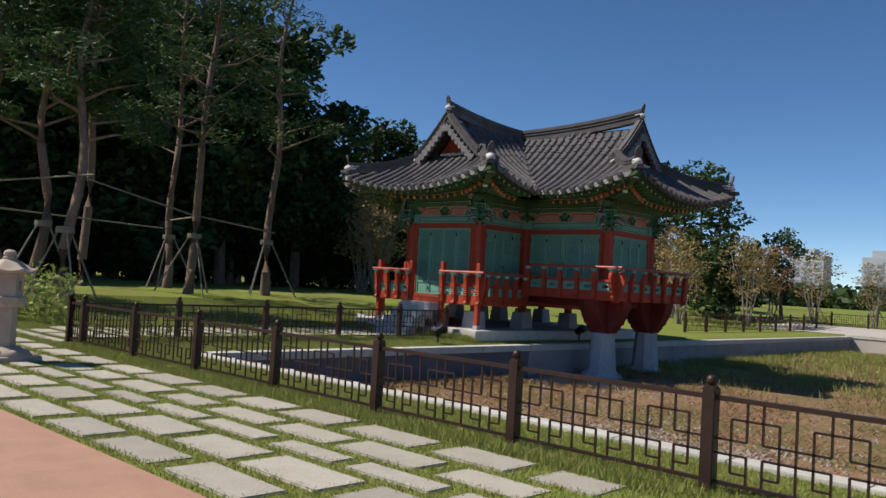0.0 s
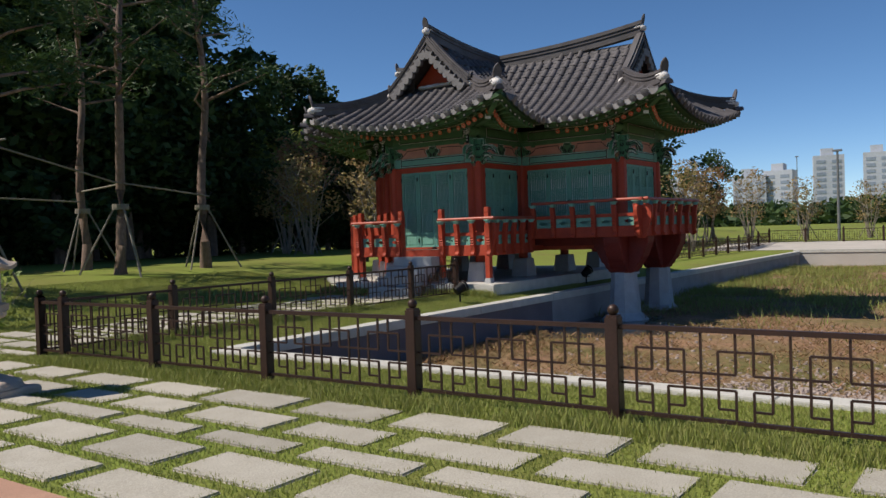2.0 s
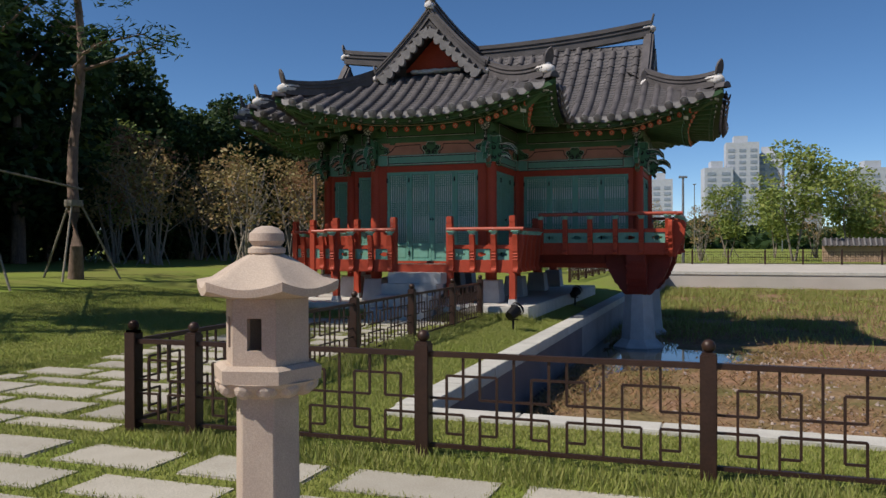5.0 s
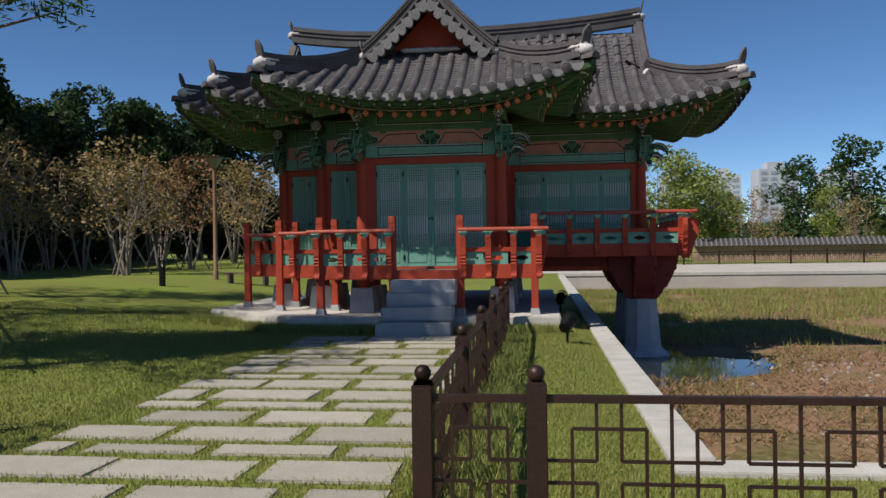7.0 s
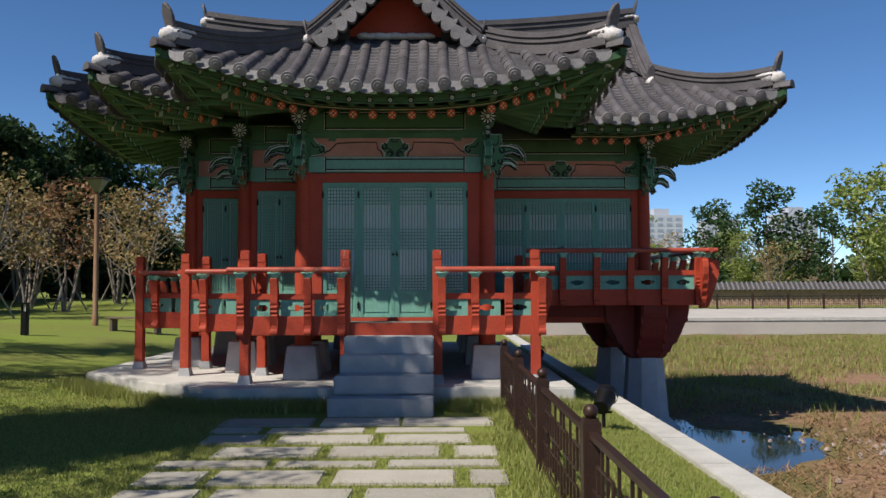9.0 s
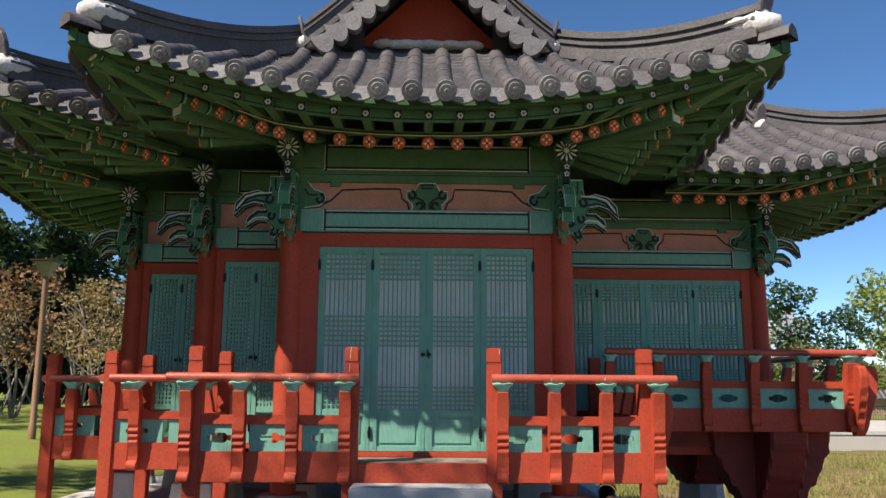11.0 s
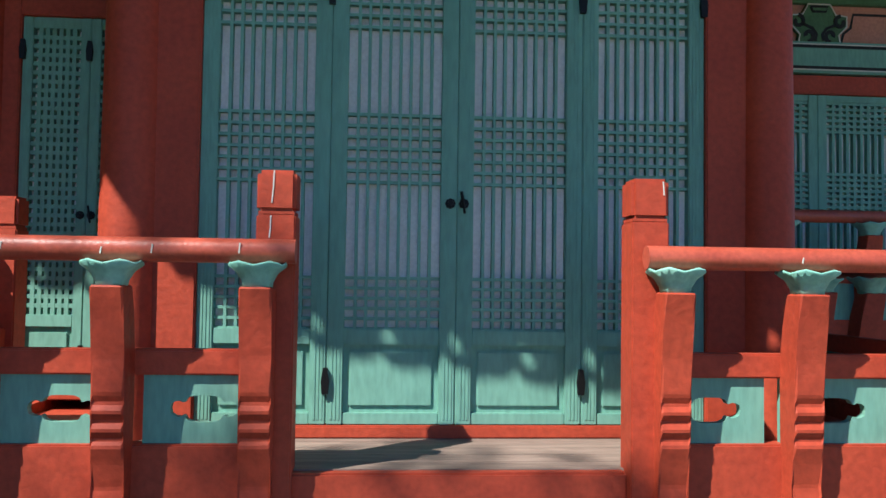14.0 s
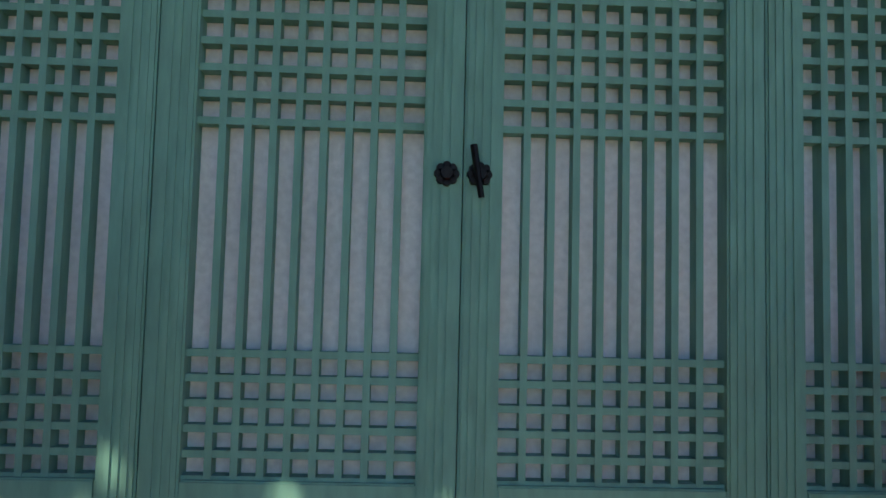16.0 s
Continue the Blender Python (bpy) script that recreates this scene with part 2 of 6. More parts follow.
def ribbon(bm, pts, width, thick, m, mi=0):
    """A painted line: a narrow strip along points (u, w), barely proud of the board."""
    left, right = [], []
    for i, p in enumerate(pts):
        p = Vector(p)
        d = Vector(pts[min(i + 1, len(pts) - 1)]) - Vector(pts[max(i - 1, 0)])
        n = Vector((-d.y, d.x)).normalized() * width / 2
        left.append(p + n)
        right.append(p - n)
    for i in range(len(pts) - 1):
        prism(bm, [tuple(left[i]), tuple(left[i + 1]), tuple(right[i + 1]), tuple(right[i])], thick, m, mi)
    return bm


def wall_matrix(x, y, ux, uy):
    """Carries u along (ux, uy) from (x, y), w up, and the outer side to -y of the local frame."""
    return Matrix(((ux, -uy, 0, x), (uy, ux, 0, y), (0, 0, 1, 0), (0, 0, 0, 1)))


def spiral(cu, cw, r, a0, a1, n=12, shrink=0.35):
    return [(cu + r * (1 - (1 - shrink) * i / n) * math.cos(a0 + (a1 - a0) * i / n), cw + r * (1 - (1 - shrink) * i / n) * math.sin(a0 + (a1 - a0) * i / n)) for i in range(n + 1)]


def unit_cube(name, material):
    bm = bmesh.new()
    box(bm, -0.5, 0.5, -0.5, 0.5, -0.5, 0.5)
    me = bpy.data.meshes.new(name)
    bm.to_mesh(me)
    bm.free()
    me.materials.append(material)
    return me


def block(x0, x1, y0, y1, z0, z1):
    return Matrix.Translation(((x0 + x1) / 2, (y0 + y1) / 2, (z0 + z1) / 2)) @ Matrix.Diagonal((x1 - x0, y1 - y0, z1 - z0, 1))


def sheet(name, verts, faces, material, parent=None, smooth=False):
    me = bpy.data.meshes.new(name)
    me.from_pydata(verts, [], faces)
    me.materials.append(material)
    if smooth:
        me.shade_smooth()
    ob = new(name, me)
    ob.parent = parent
    return ob

# ---- ground, pond, paths ----
def ground_z(x, y):
    """Lawn that swells gently on the side of the pines, and rises a little beyond the pond."""
    s = max(0.0, min(1.0, (-x - 3.0) / 9.0))
    far = max(0.0, min(1.0, (y - 26.5) / 6.0)) * 0.3
    return 0.55 * s * s * (3 - 2 * s) * max(0.0, min(1.0, (y + 14) / 5.0)) + far - 0.1 * max(0.0, min(1.0, (x - 2.2) / 0.6)) * max(0.0, min(1.0, (y + 10.6) / 1.2)) * (1 if y < 26.5 else 0)


POND = (3.1, 42.0, -8.95, 26.0)


def build_ground():
    xs = sorted(set([-900, -400, -200, -120, -80, -60, -50, -45] + [-40 + i for i in range(44)] + [2.2, 2.5, 2.84, 3.1] + [3.1 + i * 2 for i in range(1, 20)] + [42.0, 50, 60, 90, 150, 400, 900]))
    ys = sorted(set([-900, -300, -120, -60, -40, -30, -22] + [-18 + i for i in range(8)] + [-10.6, -10, -9.4, -8.95] + [-8 + i for i in range(34)] + [26.0, 26.6, 28, 30, 32.6, 36, 45, 60, 90, 150, 400, 900]))
    verts = [(x, y, ground_z(x, y)) for y in ys for x in xs]
    n = len(xs)
    faces = []
    for j in range(len(ys) - 1):
        for i in range(n - 1):
            cx, cy = (xs[i] + xs[i + 1]) / 2, (ys[j] + ys[j + 1]) / 2
            if POND[0] < cx < POND[1] and POND[2] < cy < POND[3]:
                continue
            faces.append((j * n + i, j * n + i + 1, (j + 1) * n + i + 1, (j + 1) * n + i))
    tagged(sheet("ground", verts, faces, LAWN, smooth=True), "green lawn with dry patches round the pavilion", "lawn", kind="structure")


build_ground()


def build_pond():
    x0, x1, y0, y1 = POND
    nx, ny = 90, 80
    verts, faces = [], []
    for j in range(ny + 1):
        for i in range(nx + 1):
            x, y = x0 + (x1 - x0) * (i / nx) ** 1.4, y0 + (y1 - y0) * j / ny
            z = -0.74 + 0.07 * noise.noise((x * 0.5, y * 0.5, 0)) + 0.03 * noise.noise((x * 2, y * 2, 3))
            z -= 0.15 * math.exp(-((x - 4.2) / 1.8) ** 2 - ((y - 0.5) / 2.2) ** 2)
            z -= 0.2 * max(0, 1 - (x - x0) / 0.9)
            verts.append((x, y, z))
    for j in range(ny):
        for i in range(nx):
            a = j * (nx + 1) + i
            faces.append((a, a + 1, a + nx + 2, a + nx + 1))
    tagged(sheet("pond_bed", verts, faces, POND_BED, smooth=True), "drained pond floor of brown mud and dry weeds", "pond bed", kind="structure")
    bm = bmesh.new()
    box(bm, 3.06, 7.5, -4.5, 4.5, -0.86, -0.80)
    tagged(part("water", bm, WATER), "shallow dark puddle left in the drained pond", "water", kind="structure")
    # retaining walls of large granite blocks, with a coping on top
    def wall(name, ax, fixed, a, b, top, depth, face=POND_WALL):
        root = thing(name, "pale granite block retaining wall of the pond with coping", "wall", kind="structure")
        bm = bmesh.new()
        if ax == "y":
            box(bm, fixed - depth, fixed, a, b, -1.0, top - 0.13)
        else:
            box(bm, a, b, min(fixed, fixed - depth), max(fixed, fixed - depth), -1.0, top - 0.13)
        part("wall_core", bm, face, root)
        k, s = 0, a
        while s < b - 0.05:
            e = min(b, s + 1.2)
            bm = bmesh.new()
            if ax == "y":
                box(bm, fixed - 0.27, fixed + 0.04, s + 0.004, e - 0.004, top - 0.13, top + 0.02, 0.008)
            else:
                lo, hi = (fixed - 0.27, fixed + 0.04) if depth > 0 else (fixed - 0.04, fixed + 0.27)
                box(bm, s + 0.004, e - 0.004, lo, hi, top - 0.13, top + 0.02, 0.008)
            part("coping_stone", bm, COPING, root)
            s = e
    wall("pond_wall_west", "y", 3.1, -8.95, 0.1, -0.06, 0.3, POND_WALL_DARK)
    wall("pond_wall_northwest", "y", 3.1, 0.1, 26.0, -0.06, 0.3)
    wall("pond_wall_south", "x", -8.95, 2.83, 42.0, -0.08, 0.3)
    wall("pond_wall_north", "x", 26.0, 2.83, 42.0, 0.02, -0.3, PAVE_PALE)
    wall("pond_wall_east", "y", 42.3, -8.95, 26.0, -0.06, 0.3)


build_pond()


def build_paths():
    bm = bmesh.new()
    box(bm, -60, 60, -24, -13.82, -0.1, 0.012)
    tagged(part("pavement_red", bm, PAVE_RED), "terracotta coloured fine gravel footpath", "footpath", kind="structure")
    bm = bmesh.new()
    vs = []
    for y in (26.6, 28.5, 30.5, 32.0):
        vs.append([bm.verts.new((x, y, ground_z(x, y) + 0.02)) for x in (-2, 10, 30, 80)])
    for a, b in zip(vs, vs[1:]):
        for i in range(3):
            bm.faces.new((a[i], a[i + 1], b[i + 1], b[i]))
    tagged(part("pavement_far", bm, PAVE_PALE), "pale paved walk beyond the pond", "footpath", kind="structure")
    root = thing("pavement_slabs", "stepping path of pale granite slabs set in grass", "path", kind="structure")
    rng = random.Random(4)
    shapes = {}

    def slab(w, d):
        key = (w, d)
        if key not in shapes:
            bm = bmesh.new()
            box(bm, -w / 2, w / 2, -d / 2, d / 2, -0.08, 0.0, 0.012)
            me = bpy.data.meshes.new("slab")
            for v in bm.verts:
                v.co.x += 0.012 * noise.noise(v.co * 7 + Vector((w, d, 0)))
                v.co.y += 0.012 * noise.noise(v.co * 7 + Vector((d, w, 5)))
            bm.to_mesh(me)
            bm.free()
            me.materials.append(SLAB)
            shapes[key] = me
        return shapes[key]

    def rows(x0, x1, y_top, y_low, first, deep, gap, widths, joints):
        y, k = y_top, first
        while y > y_low + 0.15:
            d = deep[k % len(deep)]
            x = x0 - (0.1, 0.55, 0.3, 0.75)[k % 4]
            while x < x1 - 0.25:
                w = rng.choice(widths)
                a, b = max(x, x0), min(x + w, x1)
                if b - a > 0.3:
                    ww = round(b - a, 1) if b - a < 0.7 else w
                    turn = rng.uniform(-0.9, 0.9)
                    again("slab", slab(ww, d), root, Matrix.Translation(((a + b) / 2, y - d / 2, 0.014 + rng.uniform(-0.006, 0.006))) @ Matrix.Rotation(radians(turn), 4, 'Z'))
                x += w + rng.uniform(*joints)
            y -= d + gap
            k += 1

    rows(-3.4, 12.6, -11.2, -13.7, 0, (0.46, 0.40, 0.27), 0.13, (0.8, 0.86, 0.95), (0.13, 0.22))
    rows(-1.75, 1.12, -1.95, -11.1, 0, (0.48, 0.27, 0.47), 0.13, (0.86, 0.94, 1.0), (0.09, 0.15))


build_paths()

# ---- the pavilion ----
PAV = thing("pavilion", "red and green painted wooden pavilion with a grey tiled hip-and-gable roof", "pavilion")
COLUMNS = [(-1.27, 0), (1.27, 0), (1.27, 2.08), (4.0, 2.08), (4.0, 4.42), (1.27, 4.42), (-2.3, 0.98), (-1.27, 0.98), (-3.4, 1.98), (-2.3, 1.98), (-3.4, 4.4), (-2.3, 4.4), (-2.3, 5.45), (-1.27, 5.45), (-1.27, 6.5), (1.27, 6.5)]


def build_columns():
    bm = bmesh.new()
    lathe(bm, [(0.117, 0.0), (0.117, 0.9), (0.114, 1.6), (0.108, 2.4)], 20)
    me = bpy.data.meshes.new("column")
    bm.to_mesh(me)
    bm.free()
    me.materials.append(RED)
    me.shade_smooth()
    me.set_sharp_from_angle(angle=radians(40))
    bm = bmesh.new()
    lathe(bm, [(0.34, 0.0), (0.275, 0.46)], 4, math.pi / 4)
    bmesh.ops.bevel(bm, geom=bm.edges[:], offset=0.012, segments=1, affect='EDGES')
    st = bpy.data.meshes.new("stone_pier")
    bm.to_mesh(st)
    bm.free()
    st.materials.append(GRANITE)
    for x, y in COLUMNS:
        again("column", me, PAV, Matrix.Translation((x, y, 0.7)))
        if x < 3:
            again("stone_pier", st, PAV, Matrix.Translation((x, y, 0.245)), "tapered square granite pier")


build_columns()


# doors: leaves of teal frames, lattice over white paper, a panel below
def lattice_rows(z0, z1):
    """Heights of the cross bars and of the panel, as shares of the leaf's height."""
    h = z1 - z0
    bands = [(0.198, 0.305, 5), (0.508, 0.652, 6), (0.84, 0.965, 5)]
    return [z0 + h * (a + (b - a) * i / n) for a, b, n in bands for i in range(n + 1)]


BAR = unit_cube("lattice_bar", TEAL)


def door(x, y, ux, uy, w, n, z0, z1, fine=False, grid=False, label="closed double door with lattice over white paper"):
    """A row of n leaves, w wide in all, from (x, y) along (ux, uy)."""
    M = wall_matrix(x, y, ux, uy)
    lw = w / n
    for k in range(n):
        u0, u1 = k * lw + 0.001, (k + 1) * lw - 0.001
        st = 0.064 if lw > 0.45 else 0.05
        pz = z0 + 0.165 * (z1 - z0)
        bm = bmesh.new()
        for a, b in ((u0, u0 + st), (u1 - st, u1)):
            box(bm, a, b, -0.03, 0.03, z0, z1, 0.004)
            if fine:
                for g in (0.3, 0.52, 0.74):
                    box(bm, a + st * g - 0.004, a + st * g + 0.004, -0.0325, -0.028, z0 + 0.02, z1 - 0.02)
        top = z1 - 0.03 * (z1 - z0)
        box(bm, u0 + st, u1 - st, -0.026, 0.026, top, z1, 0.003)
        box(bm, u0 + st, u1 - st, -0.026, 0.026, z0, z0 + 0.045, 0.003)
        box(bm, u0 + st, u1 - st, -0.026, 0.026, pz, z0 + 0.198 * (z1 - z0), 0.003)
        # panel with a moulding round it
        box(bm, u0 + st, u1 - st, -0.006, 0.012, z0 + 0.045, pz)
        box(bm, u0 + st + 0.022, u1 - st - 0.022, -0.016, 0.0, z0 + 0.068, pz - 0.022, 0.006)
        leaf = part("door_leaf", bm, TEAL, PAV, "teal door leaf with lattice over white paper and a panel below")
        leaf.matrix_basis = M
        bm = bmesh.new()
        box(bm, u0 + st, u1 - st, 0.016, 0.021, z0 + 0.19 * (z1 - z0), top)
        part("paper", bm, PAPER, leaf, "white paper")
        a, b = u0 + st, u1 - st
        lo = z0 + 0.198 * (z1 - z0)
        nv = 8 if lw > 0.45 else 6
        vs = [a + (b - a) * (i + 1) / (nv + 1) for i in range(nv)]
        hs = lattice_rows(z0, z1) if not grid else [lo + (top - lo) * (i + 1) / 32 for i in range(31)]
        if fine:
            for u in vs:
                again("lattice_bar", BAR, leaf, block(u - 0.006, u + 0.006, -0.016, 0.016, lo, top))
            for h in hs:
                again("lattice_bar", BAR, leaf, block(a, b, -0.0145, 0.0155, h - 0.006, h + 0.006))
        else:
            wb = 0.0105 if grid else 0.0095
            bm = bmesh.new()
            for u in vs:
                box(bm, u - wb, u + wb, -0.02, 0.024, lo, top)
            for h in hs:
                box(bm, a, b, -0.0185, 0.0235, h - wb, h + wb)
            part("lattice", bm, TEAL, leaf)
        # black iron: hinges low and high at the folding side, ring plates at the middle
        lowhi = (z0 + 0.17, z1 - 0.17)
        spots = [(u1 - 0.002, hz) for hz in lowhi] if k % 2 == 0 else []
        spots += [(u0 + 0.004, lowhi[1])] if k == 0 else ([(u1 - 0.004, lowhi[1])] if k == n - 1 else [])
        for hu, hz in spots:
            bm = bmesh.new()
            prism(bm, [(hu - 0.012, hz - 0.05), (hu - 0.016, hz), (hu - 0.008, hz + 0.05), (hu + 0.008, hz + 0.05), (hu + 0.016, hz), (hu + 0.012, hz - 0.05)], 0.02, Matrix.Translation((0, -0.04, 0)))
            part("hinge", bm, IRON, leaf, "black iron hinge")
        if k in (n // 2 - 1, n // 2):
            hz = z0 + 0.465 * (z1 - z0)
            s = 1 if k == n // 2 else -1
            hx = (u0 if s > 0 else u1) + s * 0.026
            bm = bmesh.new()
            for i in range(8):
                g = i * math.pi / 4
                tube(bm, (hx + 0.013 * math.cos(g), -0.031, hz + 0.013 * math.sin(g)), (hx + 0.013 * math.cos(g), -0.041, hz + 0.013 * math.sin(g)), 0.0085, 0.007, 10)
            tube(bm, (hx, -0.03, hz), (hx, -0.052, hz), 0.013, 0.01, 12)
            if s > 0:
                tube(bm, (hx - 0.012, -0.05, hz + 0.046), (hx + 0.002, -0.052, hz - 0.04), 0.006, 0.005, 8)
            part("ring_plate", bm, IRON, leaf, "black iron flower-shaped ring plate")


def bay(x, y, ux, uy, length, n, z0=1.08, z1=2.95, fine=False, grid=False, margin=0.0, zf=0.0):
    """One bay of wall between two column centres: red frame, doors, painted beam, pink board, purlin."""
    M = wall_matrix(x, y, ux, uy)
    side = 0.11
    d0, d1 = side + 0.155 + margin, length - side - 0.155 - margin
    if length < 1.5:
        d0, d1 = side + 0.07, length - side - 0.07
    bm = bmesh.new()
    box(bm, side - 0.02, d0, -0.05, 0.05, z0 - 0.05, z1 + 0.13, 0.006)
    box(bm, d1, length - side + 0.02, -0.05, 0.05, z0 - 0.05, z1 + 0.13, 0.006)
    box(bm, d0, d1, -0.05, 0.05, z1 + 0.002, z1 + 0.13, 0.006)
    box(bm, d0, d1, -0.05, 0.05, z0 - 0.05, z0 - 0.002, 0.006)
    part("door_frame", bm, RED, PAV, "red door frame").matrix_basis = M
    door(x + ux * d0, y + uy * d0, ux, uy, d1 - d0, n, z0, z1, fine, grid)
    bm = bmesh.new()
    box(bm, side - 0.03, length - side + 0.03, -0.075, 0.075, 3.09, 3.305, 0.008)
    part("tie_beam", bm, TEAL, PAV, "teal tie beam with black and white lines").matrix_basis = M
    bm = bmesh.new()
    box(bm, side - 0.03, length - side + 0.03, -0.02, 0.02, 3.3, 3.62)
    part("pink_board", bm, PINK, PAV, "pink board between beam and purlin").matrix_basis = M
    bm = bmesh.new()
    box(bm, 0.0, length, -0.055, 0.055, 3.57, 3.645, 0.005)
    box(bm, -0.1, length + 0.1, -0.1, 0.1, 3.65, 3.95, 0.05)
    part("purlin", bm, GREEN, PAV, "green painted purlin").matrix_basis = M
    # painted lines
    bm = bmesh.new()
    e0, e1 = side + 0.2, length - side - 0.2
    for t, yy, lo, hi in ((-0.078, 0, 3.105, 3.29), (-0.103, 0, 3.675, 3.92)):
        F = Matrix.Translation((0, t, 0))
        for zz in (lo + 0.02, hi - 0.02):
            ribbon(bm, [(e0, zz), (e1, zz)], 0.02, 0.004, F)
        for uu in (e0, e1):
            ribbon(bm, [(uu, lo - 0.01), (uu, hi + 0.01)], 0.02, 0.004, F)
    c = length / 2
    F = Matrix.Translation((0, -0.052, 0))
    if length > 1.5:
        for s in (-1, 1):
            pts = [(c + s * 0.17, 3.31), (c + s * 0.19, 3.38), (c + s * 0.24, 3.42), (c + s * 0.26, 3.515), (c + s * 0.5, 3.515), (c + s * (length / 2 - 0.46), 3.5), (c + s * (length / 2 - 0.36), 3.4), (c + s * (length / 2 - 0.22), 3.33)]
            ribbon(bm, pts, 0.017, 0.005, Matrix.Translation((0, -0.0225, 0)))
    tagged(part("black_line", bm, BLACK, PAV), kind="stuff").matrix_basis = M
    bm = bmesh.new()
    for t, lo, hi in ((-0.0775, 3.105, 3.29), (-0.1025, 3.675, 3.92)):
        F2 = Matrix.Translation((0, t, 0))
        for zz in (lo + 0.006, hi - 0.006):
            ribbon(bm, [(e0 - 0.02, zz), (e1 + 0.02, zz)], 0.009, 0.004, F2)
        for uu in (e0 - 0.012, e1 + 0.012):
            ribbon(bm, [(uu, lo), (uu, hi)], 0.009, 0.004, F2)
    tagged(part("white_line", bm, WHITE, PAV), kind="stuff").matrix_basis = M
    # carved scroll block in the middle of the pink board, and corner scrolls
    if length > 1.5:
        bm = bmesh.new()
        blob = [(-0.15, 3.31), (-0.14, 3.36), (-0.2, 3.42), (-0.2, 3.49), (-0.12, 3.5), (-0.08, 3.57), (0.08, 3.57), (0.12, 3.5), (0.2, 3.49), (0.2, 3.42), (0.14, 3.36), (0.15, 3.31)]
        prism(bm, [(c + u, w) for u, w in blob], 0.05, Matrix.Translation((0, -0.03, 0)))
        part("scroll_block", bm, GREEN, PAV, "carved green scroll block").matrix_basis = M
        for s in (-1, 1):
            bm = bmesh.new()
            cu = length / 2 + s * (length / 2 - 0.1)
            prism(bm, [(cu, 3.31), (cu - s * 0.16, 3.33), (cu - s * 0.22, 3.4), (cu - s * 0.2, 3.47), (cu - s * 0.1, 3.5), (cu - s * 0.03, 3.58), (cu + s * 0.02, 3.58), (cu + s * 0.02, 3.31)][::(1 if s < 0 else -1)], 0.05, Matrix.Translation((0, -0.03, 0)))
            prism(bm, [(cu - s * 0.26, 3.58), (cu - s * 0.24, 3.53), (cu - s * 0.34, 3.53), (cu - s * 0.36, 3.58)][::(1 if s < 0 else -1)], 0.05, Matrix.Translation((0, -0.035, 0)))
            part("scroll_block", bm, GREEN, PAV, "carved green scroll block").matrix_basis = M
        bm = bmesh.new()
        ribbon(bm, [(c + u * 0.97, w - 0.004) for u, w in blob], 0.009, 0.006, Matrix.Translation((0, -0.057, 0)))
        for s in (-1, 1):
            cu = length / 2 + s * (length / 2 - 0.1)
            ribbon(bm, [(cu - s * 0.01, 3.318), (cu - s * 0.155, 3.338), (cu - s * 0.212, 3.4), (cu - s * 0.195, 3.463), (cu - s * 0.1, 3.492), (cu - s * 0.035, 3.57)], 0.009, 0.006, Matrix.Translation((0, -0.057, 0)))
        tagged(part("white_outline", bm, WHITE, PAV), kind="stuff").matrix_basis = M
        bm = bmesh.new()
        F = Matrix.Translation((0, -0.059, 0))
        for s in (-1, 1):
            ribbon(bm, spiral(c + s * 0.15, 3.445, 0.045, math.pi / 2, math.pi / 2 + s * 5.5), 0.026, 0.006, F)
            ribbon(bm, spiral(c + s * 0.08, 3.35, 0.045, -math.pi / 2, -math.pi / 2 - s * 5.0), 0.026, 0.006, F)
            ribbon(bm, [(c + s * 0.12, 3.43), (c + s * 0.05, 3.40), (c + s * 0.02, 3.36), (c + s * 0.03, 3.315)], 0.018, 0.006, F)
            cu = length / 2 + s * (length / 2 - 0.1)
            ribbon(bm, spiral(cu - s * 0.15, 3.4, 0.05, math.pi / 2, math.pi / 2 + s * 5.5), 0.026, 0.006, F)
            ribbon(bm, [(cu - s * 0.13, 3.44), (cu - s * 0.05, 3.44), (cu - s * 0.01, 3.5)], 0.018, 0.006, F)
        ribbon(bm, [(c - 0.06, 3.55), (c - 0.045, 3.515), (c + 0.045, 3.515), (c + 0.06, 3.55), (c - 0.06, 3.55)], 0.015, 0.006, F)
        tagged(part("scroll_line", bm, BLACK, PAV), kind="stuff").matrix_basis = M


# the bays that can be seen, then the plain closed ones behind
bay(-1.27, 0, 1, 0, 2.54, 4, fine=True)
bay(1.27, 0, 0, 1, 2.08, 4)
bay(1.27, 2.08, 1, 0, 2.73, 4, z0=1.4, margin=-0.06)
bay(4.0, 2.08, 0, 1, 2.34, 4, z0=1.4)
bay(-2.3, 0.98, 1, 0, 1.03, 2, grid=True)
bay(-1.27, 0.98, 0, -1, 0.98, 2, grid=True)
bay(-3.4, 1.98, 1, 0, 1.1, 2, grid=True)
bay(-2.3, 1.98, 0, -1, 1.0, 2, grid=True)
bay(-3.4, 4.4, 0, -1, 2.42, 4)
bay(4.0, 4.42, -1, 0, 2.73, 4, z0=1.4)
bay(1.27, 4.42, 0, 1, 2.08, 4)
bay(1.27, 6.5, -1, 0, 2.54, 4)
bay(-1.27, 6.5, 0, -1, 1.05, 2)
bay(-1.27, 5.45, -1, 0, 1.03, 2)
bay(-2.3, 5.45, 0, -1, 1.05, 2)
bay(-2.3, 4.4, -1, 0, 1.1, 2)


